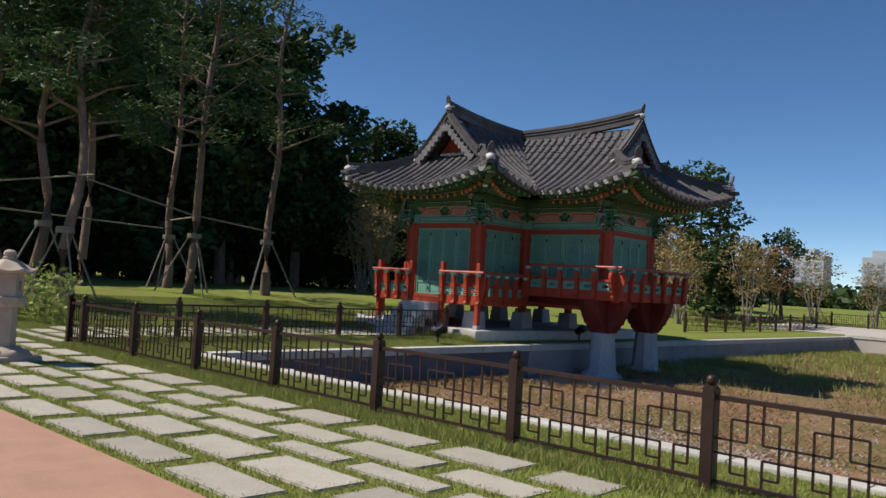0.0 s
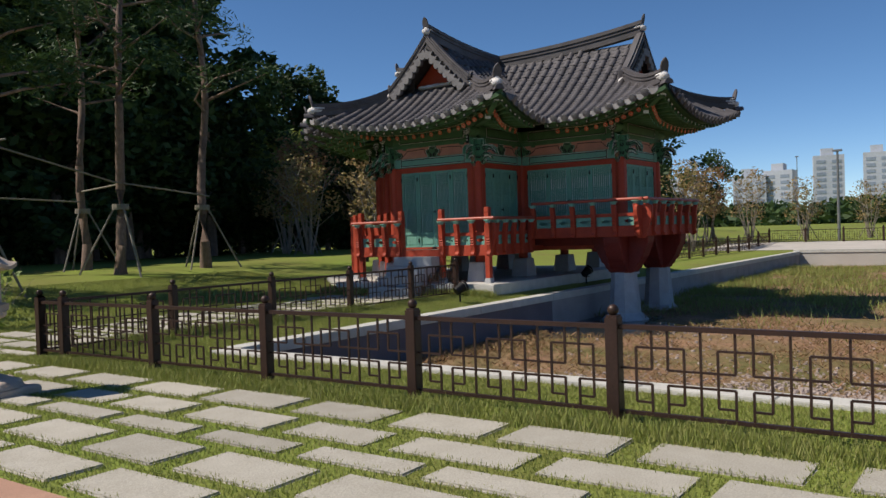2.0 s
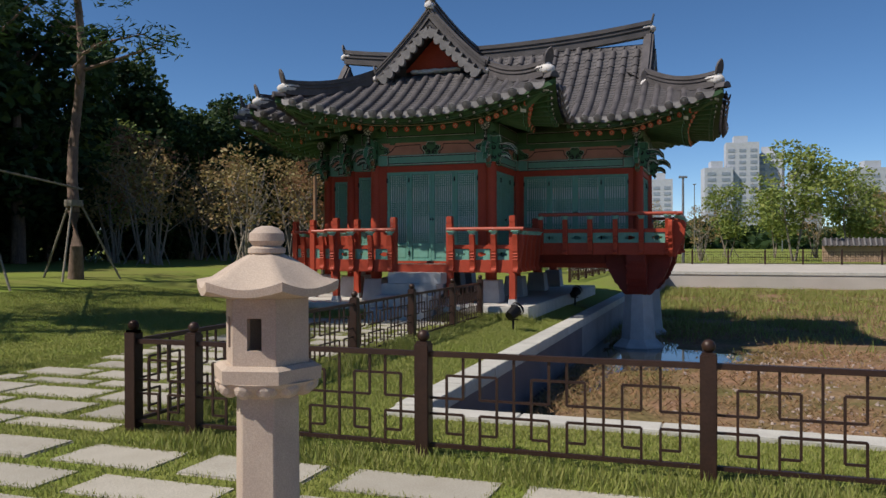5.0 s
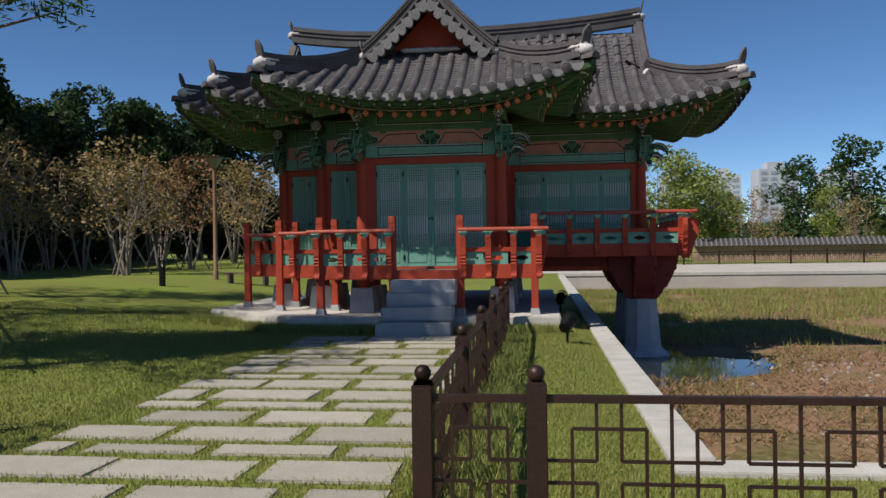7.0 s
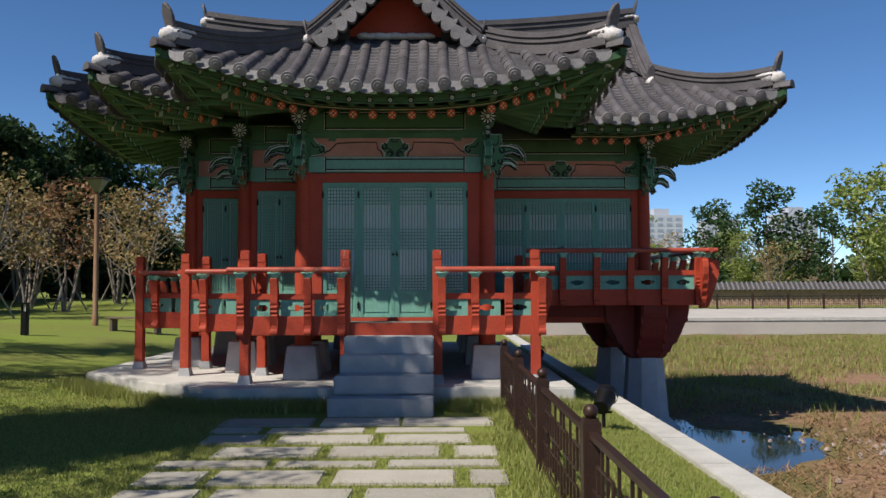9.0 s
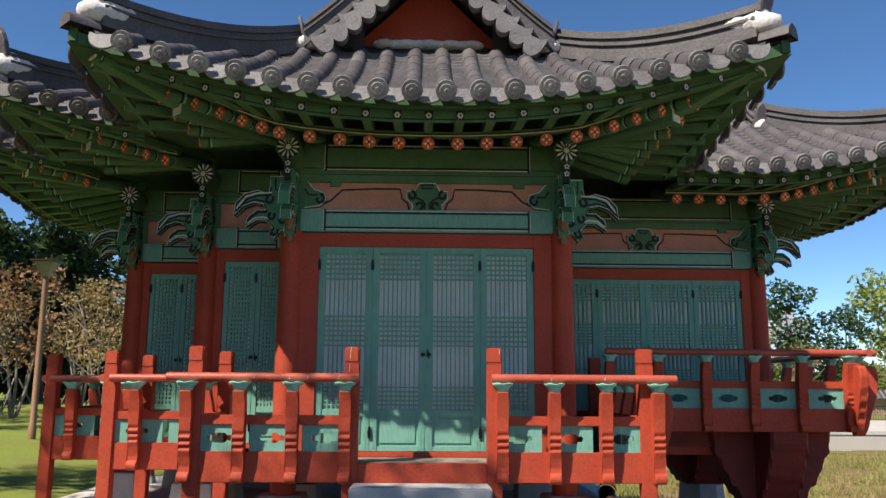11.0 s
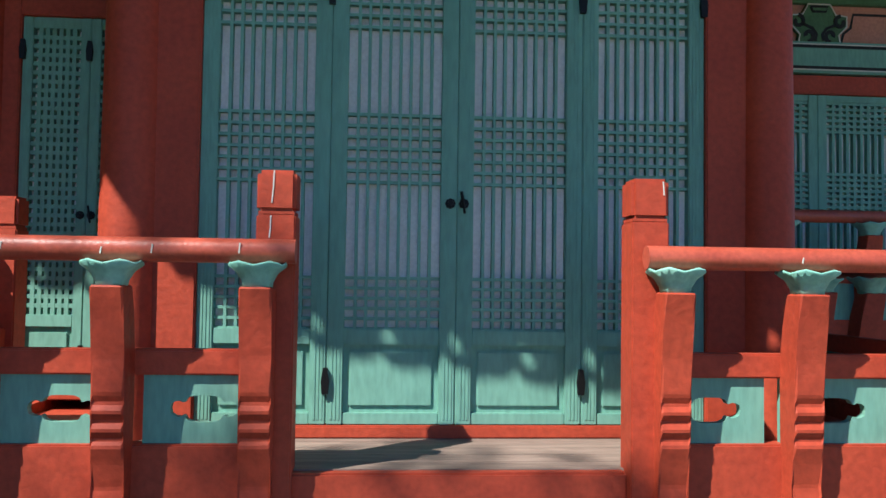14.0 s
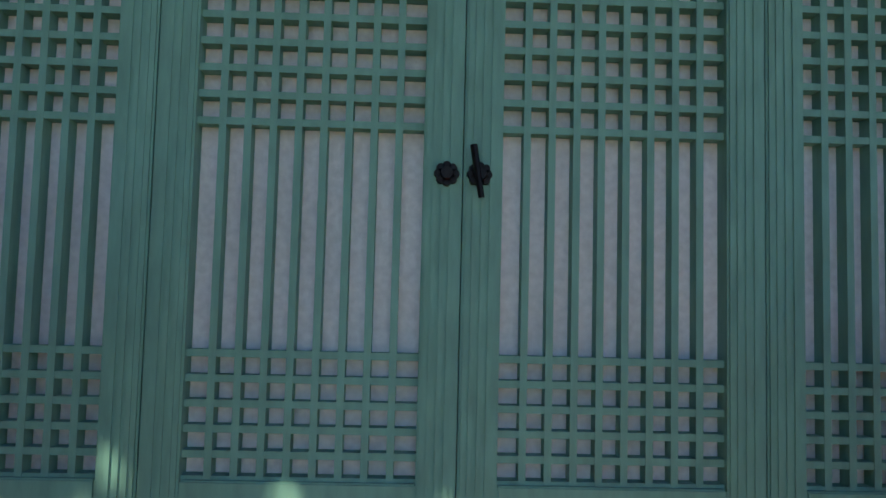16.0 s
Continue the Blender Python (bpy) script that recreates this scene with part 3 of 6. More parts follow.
# carved brackets on the column heads
def bracket_board(bm, mi=0):
    pts = [(-0.12, 3.1), (0.12, 3.1), (0.2, 3.02), (0.26, 3.06), (0.22, 3.13), (0.3, 3.2), (0.4, 3.2), (0.52, 3.13), (0.5, 3.22), (0.4, 3.29), (0.3, 3.29), (0.33, 3.35), (0.44, 3.37), (0.56, 3.33), (0.66, 3.24), (0.64, 3.36), (0.54, 3.45), (0.4, 3.48), (0.28, 3.45), (0.26, 3.52), (0.26, 3.62), (-0.12, 3.62)]
    prism(bm, pts, 0.09, Matrix.Identity(4), mi)
    return pts


def build_brackets():
    bm = bmesh.new()
    edge = bracket_board(bm)
    for s in (-1, 1):
        F = Matrix.Translation((0, s * 0.047, 0))
        ribbon(bm, edge, 0.007, 0.005, F, 2)
        ribbon(bm, [(u - 0.012, w - 0.006) for u, w in edge[2:-2]], 0.02, 0.0035, F, 1)
        for cu, cw, r in ((0.24, 3.24, 0.045), (0.27, 3.4, 0.05), (0.2, 3.09, 0.045), (0.1, 3.4, 0.05), (0.12, 3.2, 0.04)):
            ribbon(bm, spiral(cu, cw, r, 2.6, 8.0), 0.03, 0.007, F, 1)
        ribbon(bm, [(0.24, 3.46), (0.4, 3.455), (0.53, 3.42), (0.63, 3.3)], 0.014, 0.006, F, 2)
        ribbon(bm, [(0.24, 3.435), (0.4, 3.43), (0.52, 3.39), (0.61, 3.3)], 0.018, 0.006, F, 1)
        ribbon(bm, [(0.3, 3.37), (0.42, 3.39), (0.55, 3.35), (0.63, 3.28)], 0.018, 0.006, F, 1)
        ribbon(bm, [(0.24, 3.2), (0.32, 3.225), (0.42, 3.215), (0.5, 3.16)], 0.014, 0.006, F, 2)
        ribbon(bm, [(0.28, 3.27), (0.38, 3.27), (0.46, 3.22), (0.5, 3.18)], 0.018, 0.006, F, 1)
        ribbon(bm, [(0.2, 3.6), (0.2, 3.5), (0.16, 3.46), (0.05, 3.5), (0.02, 3.6)], 0.016, 0.006, F, 1)
    me = bpy.data.meshes.new("bracket")
    bmesh.ops.recalc_face_normals(bm, faces=bm.faces)
    bm.to_mesh(me)
    bm.free()
    for v in me.vertices:
        v.co.x *= 0.84
    for m in (BRACKET, BLACK, WHITE):
        me.materials.append(m)
    # ochre-tipped tongue and flower-ended beam over each
    bm = bmesh.new()
    tube(bm, (0.14, 0, 2.98), (0.21, 0, 3.27), 0.036, 0.062, 18, 1)
    bend = [(0.2, 3.24, 0.068), (0.235, 3.31, 0.08), (0.215, 3.4, 0.072), (0.2, 3.48, 0.056), (0.225, 3.57, 0.05), (0.275, 3.62, 0.04), (0.3, 3.64, 0.02)]
    for (u, w, r), (u2, w2, r2) in zip(bend, bend[1:]):
        tube(bm, (u, 0, w), (u2, 0, w2), r, r2, 16)
    box(bm, 0.0, 0.2, -0.04, 0.04, 3.28, 3.6)
    tg = bpy.data.meshes.new("bracket_tongue")
    bmesh.ops.recalc_face_normals(bm, faces=bm.faces)
    bm.to_mesh(tg)
    bm.free()
    tg.materials.append(BRACKET)
    tg.materials.append(BRONZE)
    tg.shade_smooth()
    tg.set_sharp_from_angle(angle=radians(50))
    bm = bmesh.new()
    tube(bm, (-0.004, 0, 0), (-0.45, 0, 0), 0.112, 0.112, 20)
    tube(bm, (-0.012, 0, 0), (0.0, 0, 0), 0.107, 0.107, 20, 2)
    for i in range(12):
        g = 2 * math.pi * i / 12
        m = Matrix.Rotation(g, 4, 'X')
        prism(bm, [(0.03, 0.0), (0.085, -0.0105), (0.106, 0.0), (0.085, 0.0105)], 0.006, Matrix(((0, 1, 0, 0.003), (math.sin(g), 0, math.cos(g), 0), (math.cos(g), 0, -math.sin(g), 0), (0, 0, 0, 1))), 1)
    lathe(bm, [(0.02, 0), (0.02, 0.001)], 6)
    tube(bm, (0.0, 0, 0), (0.008, 0, 0), 0.026, 0.02, 12, 1)
    box(bm, -0.06, -0.006, -0.028, 0.028, -0.3, -0.1, 0, 2)
    for w in (-0.15, -0.22):
        for i in range(5):
            g = 2 * math.pi * i / 5
            tube(bm, (-0.006, 0.017 * math.sin(g), w + 0.017 * math.cos(g)), (-0.001, 0.017 * math.sin(g), w + 0.017 * math.cos(g)), 0.009, 0.008, 8, 1)
    fl = bpy.data.meshes.new("beam_end")
    bm.to_mesh(fl)
    bm.free()
    fl.materials.append(GREEN)
    fl.materials.append(WHITE)
    fl.materials.append(BLACK)
    corners = [((-1.27, 0), [180, 270]), ((1.27, 0), [0, 270]), ((4.0, 2.08), [0, 270]), ((4.0, 4.42), [0, 90]), ((-2.3, 0.98), [180, 270]), ((-3.4, 1.98), [180, 270]), ((-3.4, 4.4), [180, 90])]
    for (x, y), dirs in corners:
        for a in dirs:
            again("bracket", me, PAV, Matrix.Translation((x, y, 0)) @ Matrix.Rotation(radians(a), 4, 'Z'), "carved teal bracket with curling tips")
        again("bracket_tongue", tg, PAV, Matrix.Translation((x, y, 0)) @ Matrix.Rotation(radians(270 if y < 4 else 90), 4, 'Z'))
        again("beam_end", fl, PAV, Matrix.Translation((x, y - 0.42 if y < 4 else y + 0.42, 3.8)) @ Matrix.Rotation(radians(270 if y < 4 else 90), 4, 'Z'), "beam end painted with a white flower")


build_brackets()


# ---- deck, railing, plinth, steps ----
def build_base():
    root = PAV
    bm = bmesh.new()
    edge = [(-2.35, -1.08), (2.3, -1.08), (2.3, 7.4), (-2.5, 7.4), (-4.65, 5.5), (-4.65, 0.95)]
    low_ring, top_ring = [[bm.verts.new((x, y, z)) for x, y in edge] for z in (-0.1, 0.245)]
    bm.faces.new(low_ring[::-1])
    bm.faces.new(top_ring)
    for i in range(6):
        bm.faces.new((low_ring[i], low_ring[(i + 1) % 6], top_ring[(i + 1) % 6], top_ring[i]))
    bmesh.ops.bevel(bm, geom=bm.edges[:], offset=0.02, segments=2, affect='EDGES')
    part("plinth", bm, COPING, root, "low pale stone plinth")
    x0, x1 = -0.6, 0.53
    for k, (yf, z1, grow) in enumerate(((-0.98, 0.87, 0.0), (-1.26, 0.66, 0.02), (-1.54, 0.44, 0.06), (-1.82, 0.21, 0.10))):
        bm = bmesh.new()
        box(bm, x0 - grow, x1, yf, yf + 0.42 if k else -0.62, z1 - 0.22, z1, 0.014)
        part("stone_step", bm, GRANITE, root, "pale granite step")
    # floor boards of the front deck
    plank = unit_cube("floor_plank", PLANK)
    for k in range(5):
        again("floor_plank", plank, root, block(-1.9, 1.84, -0.56 + k * 0.112, -0.452 + k * 0.112, 0.985, 1.03))
    bm = bmesh.new()
    box(bm, -1.95, 1.9, -0.55, 2.1, 0.9, 0.98)
    box(bm, -3.05, -1.95, 0.5, 2.1, 0.9, 1.03)
    box(bm, -4.05, -3.05, 1.55, 5.0, 0.9, 1.03)
    box(bm, 1.9, 4.75, 1.5, 5.0, 1.22, 1.36)
    box(bm, 1.27, 1.9, 0.0, 5.0, 0.9, 1.03)
    box(bm, -3.5, 3.8, 2.1, 4.4, 0.9, 1.03)
    box(bm, -1.2, 1.2, 0.06, 6.4, 0.9, 1.03)
    part("deck", bm, RED, root, "red painted deck frame")
    bm = bmesh.new()
    box(bm, -0.58, 0.52, -0.6, -0.55, 0.83, 1.026, 0.008)
    part("deck_edge", bm, RED, root, "red deck edge board at the entrance")
    # ceilings close the inside
    bm = bmesh.new()
    box(bm, -1.2, 1.2, 0.1, 6.4, 3.6, 3.64)
    box(bm, -3.4, 3.8, 2.15, 4.35, 3.59, 3.63)
    part("inner_ceiling", bm, RED, root)


build_base()


def cloud_hole(w, h):
    """A rounded middle with a smaller lobe at each end, in shares of half width and half height."""
    arc = [(1.0, 0.0), (0.97, 0.36), (0.86, 0.56), (0.72, 0.6), (0.62, 0.48), (0.57, 0.5), (0.5, 0.8), (0.34, 0.97), (0.16, 1.0)]
    quarter = arc + [(-u, v) for u, v in arc[::-1]]
    return [(w * u, h * v) for u, v in quarter] + [(-w * u, -h * v) for u, v in quarter[1:-1]]


def pierced_panel(bm, u0, u1, w0, w1, thick):
    c, d = (u0 + u1) / 2, (w0 + w1) / 2
    hole = [(c + a, d + b) for a, b in cloud_hole(min(0.105, (u1 - u0) * 0.3), 0.042)]
    edges = []
    for ring in (hole, [(u0, w0), (u1, w0), (u1, w1), (u0, w1)]):
        vs = [bm.verts.new((u, -thick / 2, w)) for u, w in ring]
        edges += [bm.edges.new((vs[i], vs[(i + 1) % len(vs)])) for i in range(len(vs))]
    bmesh.ops.triangle_fill(bm, use_beauty=True, edges=edges)
    back = bmesh.ops.extrude_face_region(bm, geom=bm.faces[:])
    for g in back["geom"]:
        if isinstance(g, bmesh.types.BMVert):
            g.co.y += thick


def baluster_mesh():
    """A curved stay that leans out and carries the lotus cap."""
    bm = bmesh.new()
    out = [(0.0, 0.87), (-0.085, 0.87), (-0.105, 0.885), (-0.11, 0.915), (-0.1, 0.94), (-0.075, 0.955), (-0.07, 1.0), (-0.085, 1.08), (-0.1, 1.13), (-0.085, 1.15), (-0.105, 1.18), (-0.088, 1.205), (-0.11, 1.235), (-0.092, 1.26), (-0.105, 1.29), (-0.108, 1.4), (-0.125, 1.52), (-0.145, 1.615), (-0.045, 1.615), (-0.02, 1.5), (0.0, 1.38)]
    M = Matrix(((0, -1, 0, 0), (1, 0, 0, 0), (0, 0, 1, 0), (0, 0, 0, 1)))
    prism(bm, out, 0.098, M)
    bmesh.ops.bevel(bm, geom=[e for e in bm.edges], offset=0.006, segments=1, affect='EDGES')
    me = bpy.data.meshes.new("baluster")
    bmesh.ops.recalc_face_normals(bm, faces=bm.faces)
    bm.to_mesh(me)
    bm.free()
    me.materials.append(RED)
    return me


def lotus_mesh():
    bm = bmesh.new()
    seg = 24
    rings = []
    for z, r, wave in ((0.0, 0.044, 0), (0.02, 0.047, 0), (0.05, 0.062, 0.004), (0.072, 0.088, 0.005), (0.078, 0.086, 0.006), (0.066, 0.06, 0.0)):
        ring = []
        for k in range(seg):
            g = 2 * math.pi * k / seg
            sq = 1.0 / max(abs(math.cos(g)), abs(math.sin(g))) ** 0.45
            ring.append(bm.verts.new((r * sq * math.cos(g), r * sq * math.sin(g), z + wave * math.cos(6 * g))))
        rings.append(ring)
    for a, b in zip(rings, rings[1:]):
        for k in range(seg):
            bm.faces.new((a[k], a[(k + 1) % seg], b[(k + 1) % seg], b[k]))
    bm.faces.new(rings[0][::-1])
    bm.faces.new(rings[-1])
    me = bpy.data.meshes.new("lotus_cap")
    bm.to_mesh(me)
    bm.free()
    me.materials.append(TEAL_LIGHT)
    me.shade_smooth()
    return me


def post_mesh(h):
    bm = bmesh.new()
    box(bm, -0.062, 0.062, -0.062, 0.062, 0, h - 0.14, 0.006)
    box(bm, -0.056, 0.056, -0.056, 0.056, h - 0.142, h - 0.13)
    box(bm, -0.062, 0.062, -0.062, 0.062, h - 0.132, h, 0.012)
    me = bpy.data.meshes.new("railing_post")
    bm.to_mesh(me)
    bm.free()
    me.materials.append(RED)
    return me


BALUSTER, LOTUS = baluster_mesh(), lotus_mesh()
POST_TALL, POST_SHORT = post_mesh(1.635), post_mesh(1.0)
bm = bmesh.new()
lathe(bm, [(0.155, 0), (0.10, 0.225), (0.10, 0.23)], 4, math.pi / 4)
bmesh.ops.bevel(bm, geom=bm.edges[:], offset=0.008, segments=1, affect='EDGES')
POST_FOOT = bpy.data.meshes.new("post_foot")
bm.to_mesh(POST_FOOT)
bm.free()
POST_FOOT.materials.append(GRANITE)


def railing(p0, p1, lift=0.0, n=3, ends=(0.0, 0.0), spots=None):
    """A run of railing; its outer side is to the right of p0 -> p1."""
    p0, p1 = Vector(p0), Vector(p1)
    d = p1 - p0
    L = d.length
    d /= L
    M = wall_matrix(p0.x, p0.y, d.x, d.y)
    M = Matrix.Translation((0, 0, lift)) @ M
    root = thing("railing", "", "")
    for key in ("label", "category"):
        if key in root:
            del root[key]
    root.parent = PAV
    root.matrix_basis = M
    tagged(root, "red railing with teal lotus caps and pierced teal panels")
    bm = bmesh.new()
    tube(bm, (-ends[0] if ends[0] else 0.02, -0.105, 1.725), (L + (ends[1] if ends[1] else -0.02), -0.105, 1.725), 0.038, 0.038, 16)
    part("handrail", bm, RAIL, root, "round red handrail", smooth=True)
    bm = bmesh.new()
    box(bm, 0, L, -0.035, 0.03, 1.335, 1.415, 0.006)
    box(bm, 0, L, -0.04, 0.035, 0.87, 1.12, 0.006)
    part("rail_board", bm, RED, root)
    for k in range(n):
        u = L * (k + 0.5) / n if not (ends[0] or ends[1]) else 0.06 + (L - 0.12) * k / max(1, n - 1)
        if spots:
            u = spots[k]
        again("baluster", BALUSTER, root, Matrix.Translation((u, -0.03, 0)))
        again("lotus_cap", LOTUS, root, Matrix.Translation((u, -0.118, 1.61)))
    m = max(1, n - 1) if (ends[0] or ends[1]) else n
    for k in range(m):
        bm = bmesh.new()
        pierced_panel(bm, L * k / m + 0.03, L * (k + 1) / m - 0.03, 1.12, 1.335, 0.03)
        part("pierced_panel", bm, TEAL, root, "teal panel pierced with a cloud-shaped hole")
    return root


def corner_post(x, y, tall=True, lift=0.0):
    if tall:
        again("railing_post", POST_TALL, PAV, Matrix.Translation((x, y, 0.35 + lift)), "square red post with a notched head")
        again("post_foot", POST_FOOT, PAV, Matrix.Translation((x, y, 0.125)), "small tapered granite foot")
    else:
        again("railing_post", POST_SHORT, PAV, Matrix.Translation((x, y, 0.985 + lift)), "square red post with a notched head")


YF = -0.58
for x, y, tall in ((-0.625, YF, True), (0.58, YF, True), (-1.93, YF, True), (1.87, YF, True), (-1.93, 0.45, True), (-3.02, 0.45, True), (-3.02, 1.5, True), (-4.05, 1.5, True), (-4.05, 4.9, True), (1.87, 1.45, False)):
    corner_post(x, y, tall)
railing((-1.93, YF), (-0.625, YF), 0, 4, (0.22, 0.07), [1.262 - 0.435 * k for k in range(4)])
railing((0.58, YF), (1.87, YF), 0, 4, (0.03, 0.24), [0.06 + 0.435 * k for k in range(4)])
railing((1.87, YF), (1.87, 1.45), 0, 5)
railing((-1.93, 0.45), (-1.93, YF), 0, 2)
railing((-3.02, 0.45), (-1.93, 0.45), 0, 2)
railing((-3.02, 1.5), (-3.02, 0.45), 0, 2)
railing((-4.05, 1.5), (-3.02, 1.5), 0, 2)
railing((-4.05, 4.9), (-4.05, 1.5), 0, 6)
railing((1.95, 1.43), (4.72, 1.43), 0.33, 6, (0.0, 0.24))
railing((4.72, 1.43), (4.72, 5.05), 0.33, 7, (0.24, 0.24))
railing((4.72, 5.05), (1.95, 5.05), 0.33, 6)


# carved end boards where railings turn, and the bell-shaped stays over the pond piers
def build_wings():
    out = [(0.0, 0.86), (0.07, 0.86), (0.11, 0.93), (0.135, 1.0), (0.13, 1.04), (0.175, 1.12), (0.175, 1.16), (0.22, 1.24), (0.22, 1.29), (0.255, 1.38), (0.27, 1.5), (0.255, 1.59), (0.2, 1.62), (0.0, 1.61)]
    for x, y, a, lift in ((1.9, YF, 0, 0.0), (4.75, 1.43, 0, 0.3), (4.72, 1.4, 270, 0.3), (4.72, 5.08, 90, 0.3)):
        bm = bmesh.new()
        prism(bm, [(u * (0.72 if lift == 0 else 1), w) for u, w in out], 0.09, Matrix.Identity(4))
        bmesh.ops.bevel(bm, geom=bm.edges[:], offset=0.01, segments=1, affect='EDGES')
        part("end_board", bm, RED, PAV, "carved red end board").matrix_basis = Matrix.Translation((x, y, lift)) @ Matrix.Rotation(radians(a), 4, 'Z')
    half = [(0.28, 0.33), (0.33, 0.39), (0.35, 0.46), (0.43, 0.53), (0.46, 0.6), (0.54, 0.68), (0.57, 0.76), (0.62, 0.86), (0.64, 0.95), (0.69, 1.04), (0.71, 1.22)]
    outline = [(u, w) for u, w in half] + [(-u, w) for u, w in half[::-1]]
    for x, y in ((4.0, 2.12), (4.0, 4.4)):
        for a in (0, 90):
            bm = bmesh.new()
            prism(bm, outline, 0.42, Matrix.Identity(4))
            bmesh.ops.bevel(bm, geom=bm.edges[:], offset=0.03, segments=1, affect='EDGES')
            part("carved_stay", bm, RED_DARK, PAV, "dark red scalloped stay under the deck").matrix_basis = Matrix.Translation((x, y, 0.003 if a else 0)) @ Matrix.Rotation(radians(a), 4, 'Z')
        bm = bmesh.new()
        lathe(bm, [(0.56, -0.9), (0.56, -0.78), (0.38, -0.62), (0.30, 0.33), (0.29, 0.345)], 8, math.pi / 8, (x, y))
        part("pond_pier", bm, GRANITE, PAV, "tall tapered octagonal granite pier standing in the pond")
    # floor beams under the right wing
    bm = bmesh.new()
    for y in (2.08, 4.42):
        box(bm, 1.2, 4.5, y - 0.1, y + 0.1, 1.0, 1.25, 0.01)
    box(bm, 3.9, 4.1, 1.5, 5.0, 1.02, 1.24, 0.01)
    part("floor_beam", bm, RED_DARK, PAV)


build_wings()


# pale runs of weathered paint on the entrance posts
def paint_streak(x, y, pts):
    bm = bmesh.new()
    ribbon(bm, pts, 0.004, 0.002, Matrix.Translation((x, y - 0.0635, 0)))
    part("paint_streak", bm, WHITE, PAV, "pale run of weathered paint")


paint_streak(-0.625, YF, [(-0.008, 1.983), (-0.01, 1.93), (-0.014, 1.88)])
paint_streak(-0.625, YF, [(-0.016, 1.84), (-0.017, 1.8), (-0.02, 1.77)])
for x, z, tall in ((-0.98, 1.727, 0.014), (-1.13, 1.72, 0.01), (-1.42, 1.73, 0.012), (-0.72, 1.732, 0.016), (1.05, 1.722, 0.009), (1.5, 1.728, 0.012)):
    paint_streak(x, YF - 0.0795, [(0.0, z + tall), (-0.003, z - tall)])
paint_streak(0.58, YF, [(0.04, 1.975), (0.042, 1.95), (0.043, 1.93)])

# ---- the roof: a cross of hip-and-gable wings with stepped corners ----
ROOF = new("roof")
ROOF.parent = PAV
tagged(ROOF, "grey tiled hip-and-gable roof with upturned corners")
MID = 3.25
GABLE_Y, GABLE_X = 0.2, -3.4
TIPS = [(-2.68, -1.4), (2.68, -1.4), (5.65, 0.6), (5.65, 5.9), (-3.95, -0.28), (-5.05, 0.82), (-5.05, 5.68), (-3.95, 6.78), (-2.68, 7.9), (2.68, 7.9)]


def rise(d):
    return 3.97 + 0.47 * d + 0.115 * d * d


def tip_lift(x, y):
    return max(0.46 * max(0.0, 1 - math.hypot(x - a, y - b) / 2.6) ** 2 for a, b in TIPS)


def depth_in(x, y):
    """Distance in from the eaves of the wing that roofs this place."""
    best = -1.0
    yy = y if y <= MID else 2 * MID - y
    if abs(x) <= 2.6801:
        d = 2.68 - abs(x)
        if yy < GABLE_Y:
            d = min(d, yy + 1.4)
        best = max(best, d)
    if x >= 0 and abs(y - MID) <= 2.6501:
        d = 2.65 - abs(y - MID)
        if x > 4.15:
            d = min(d, 5.65 - x)
        best = max(best, d)
    if x <= 0 and abs(y - MID) <= 2.4301:
        d = 2.43 - abs(y - MID)
        if x < GABLE_X:
            d = min(d, x + 5.05)
        best = max(best, d)
    if x <= 0:
        best = max(best, min(x + 3.95, yy + 0.28, 1.5))
    return best


def roof_z(x, y):
    return rise(max(0.0, depth_in(x, y))) + tip_lift(x, y)


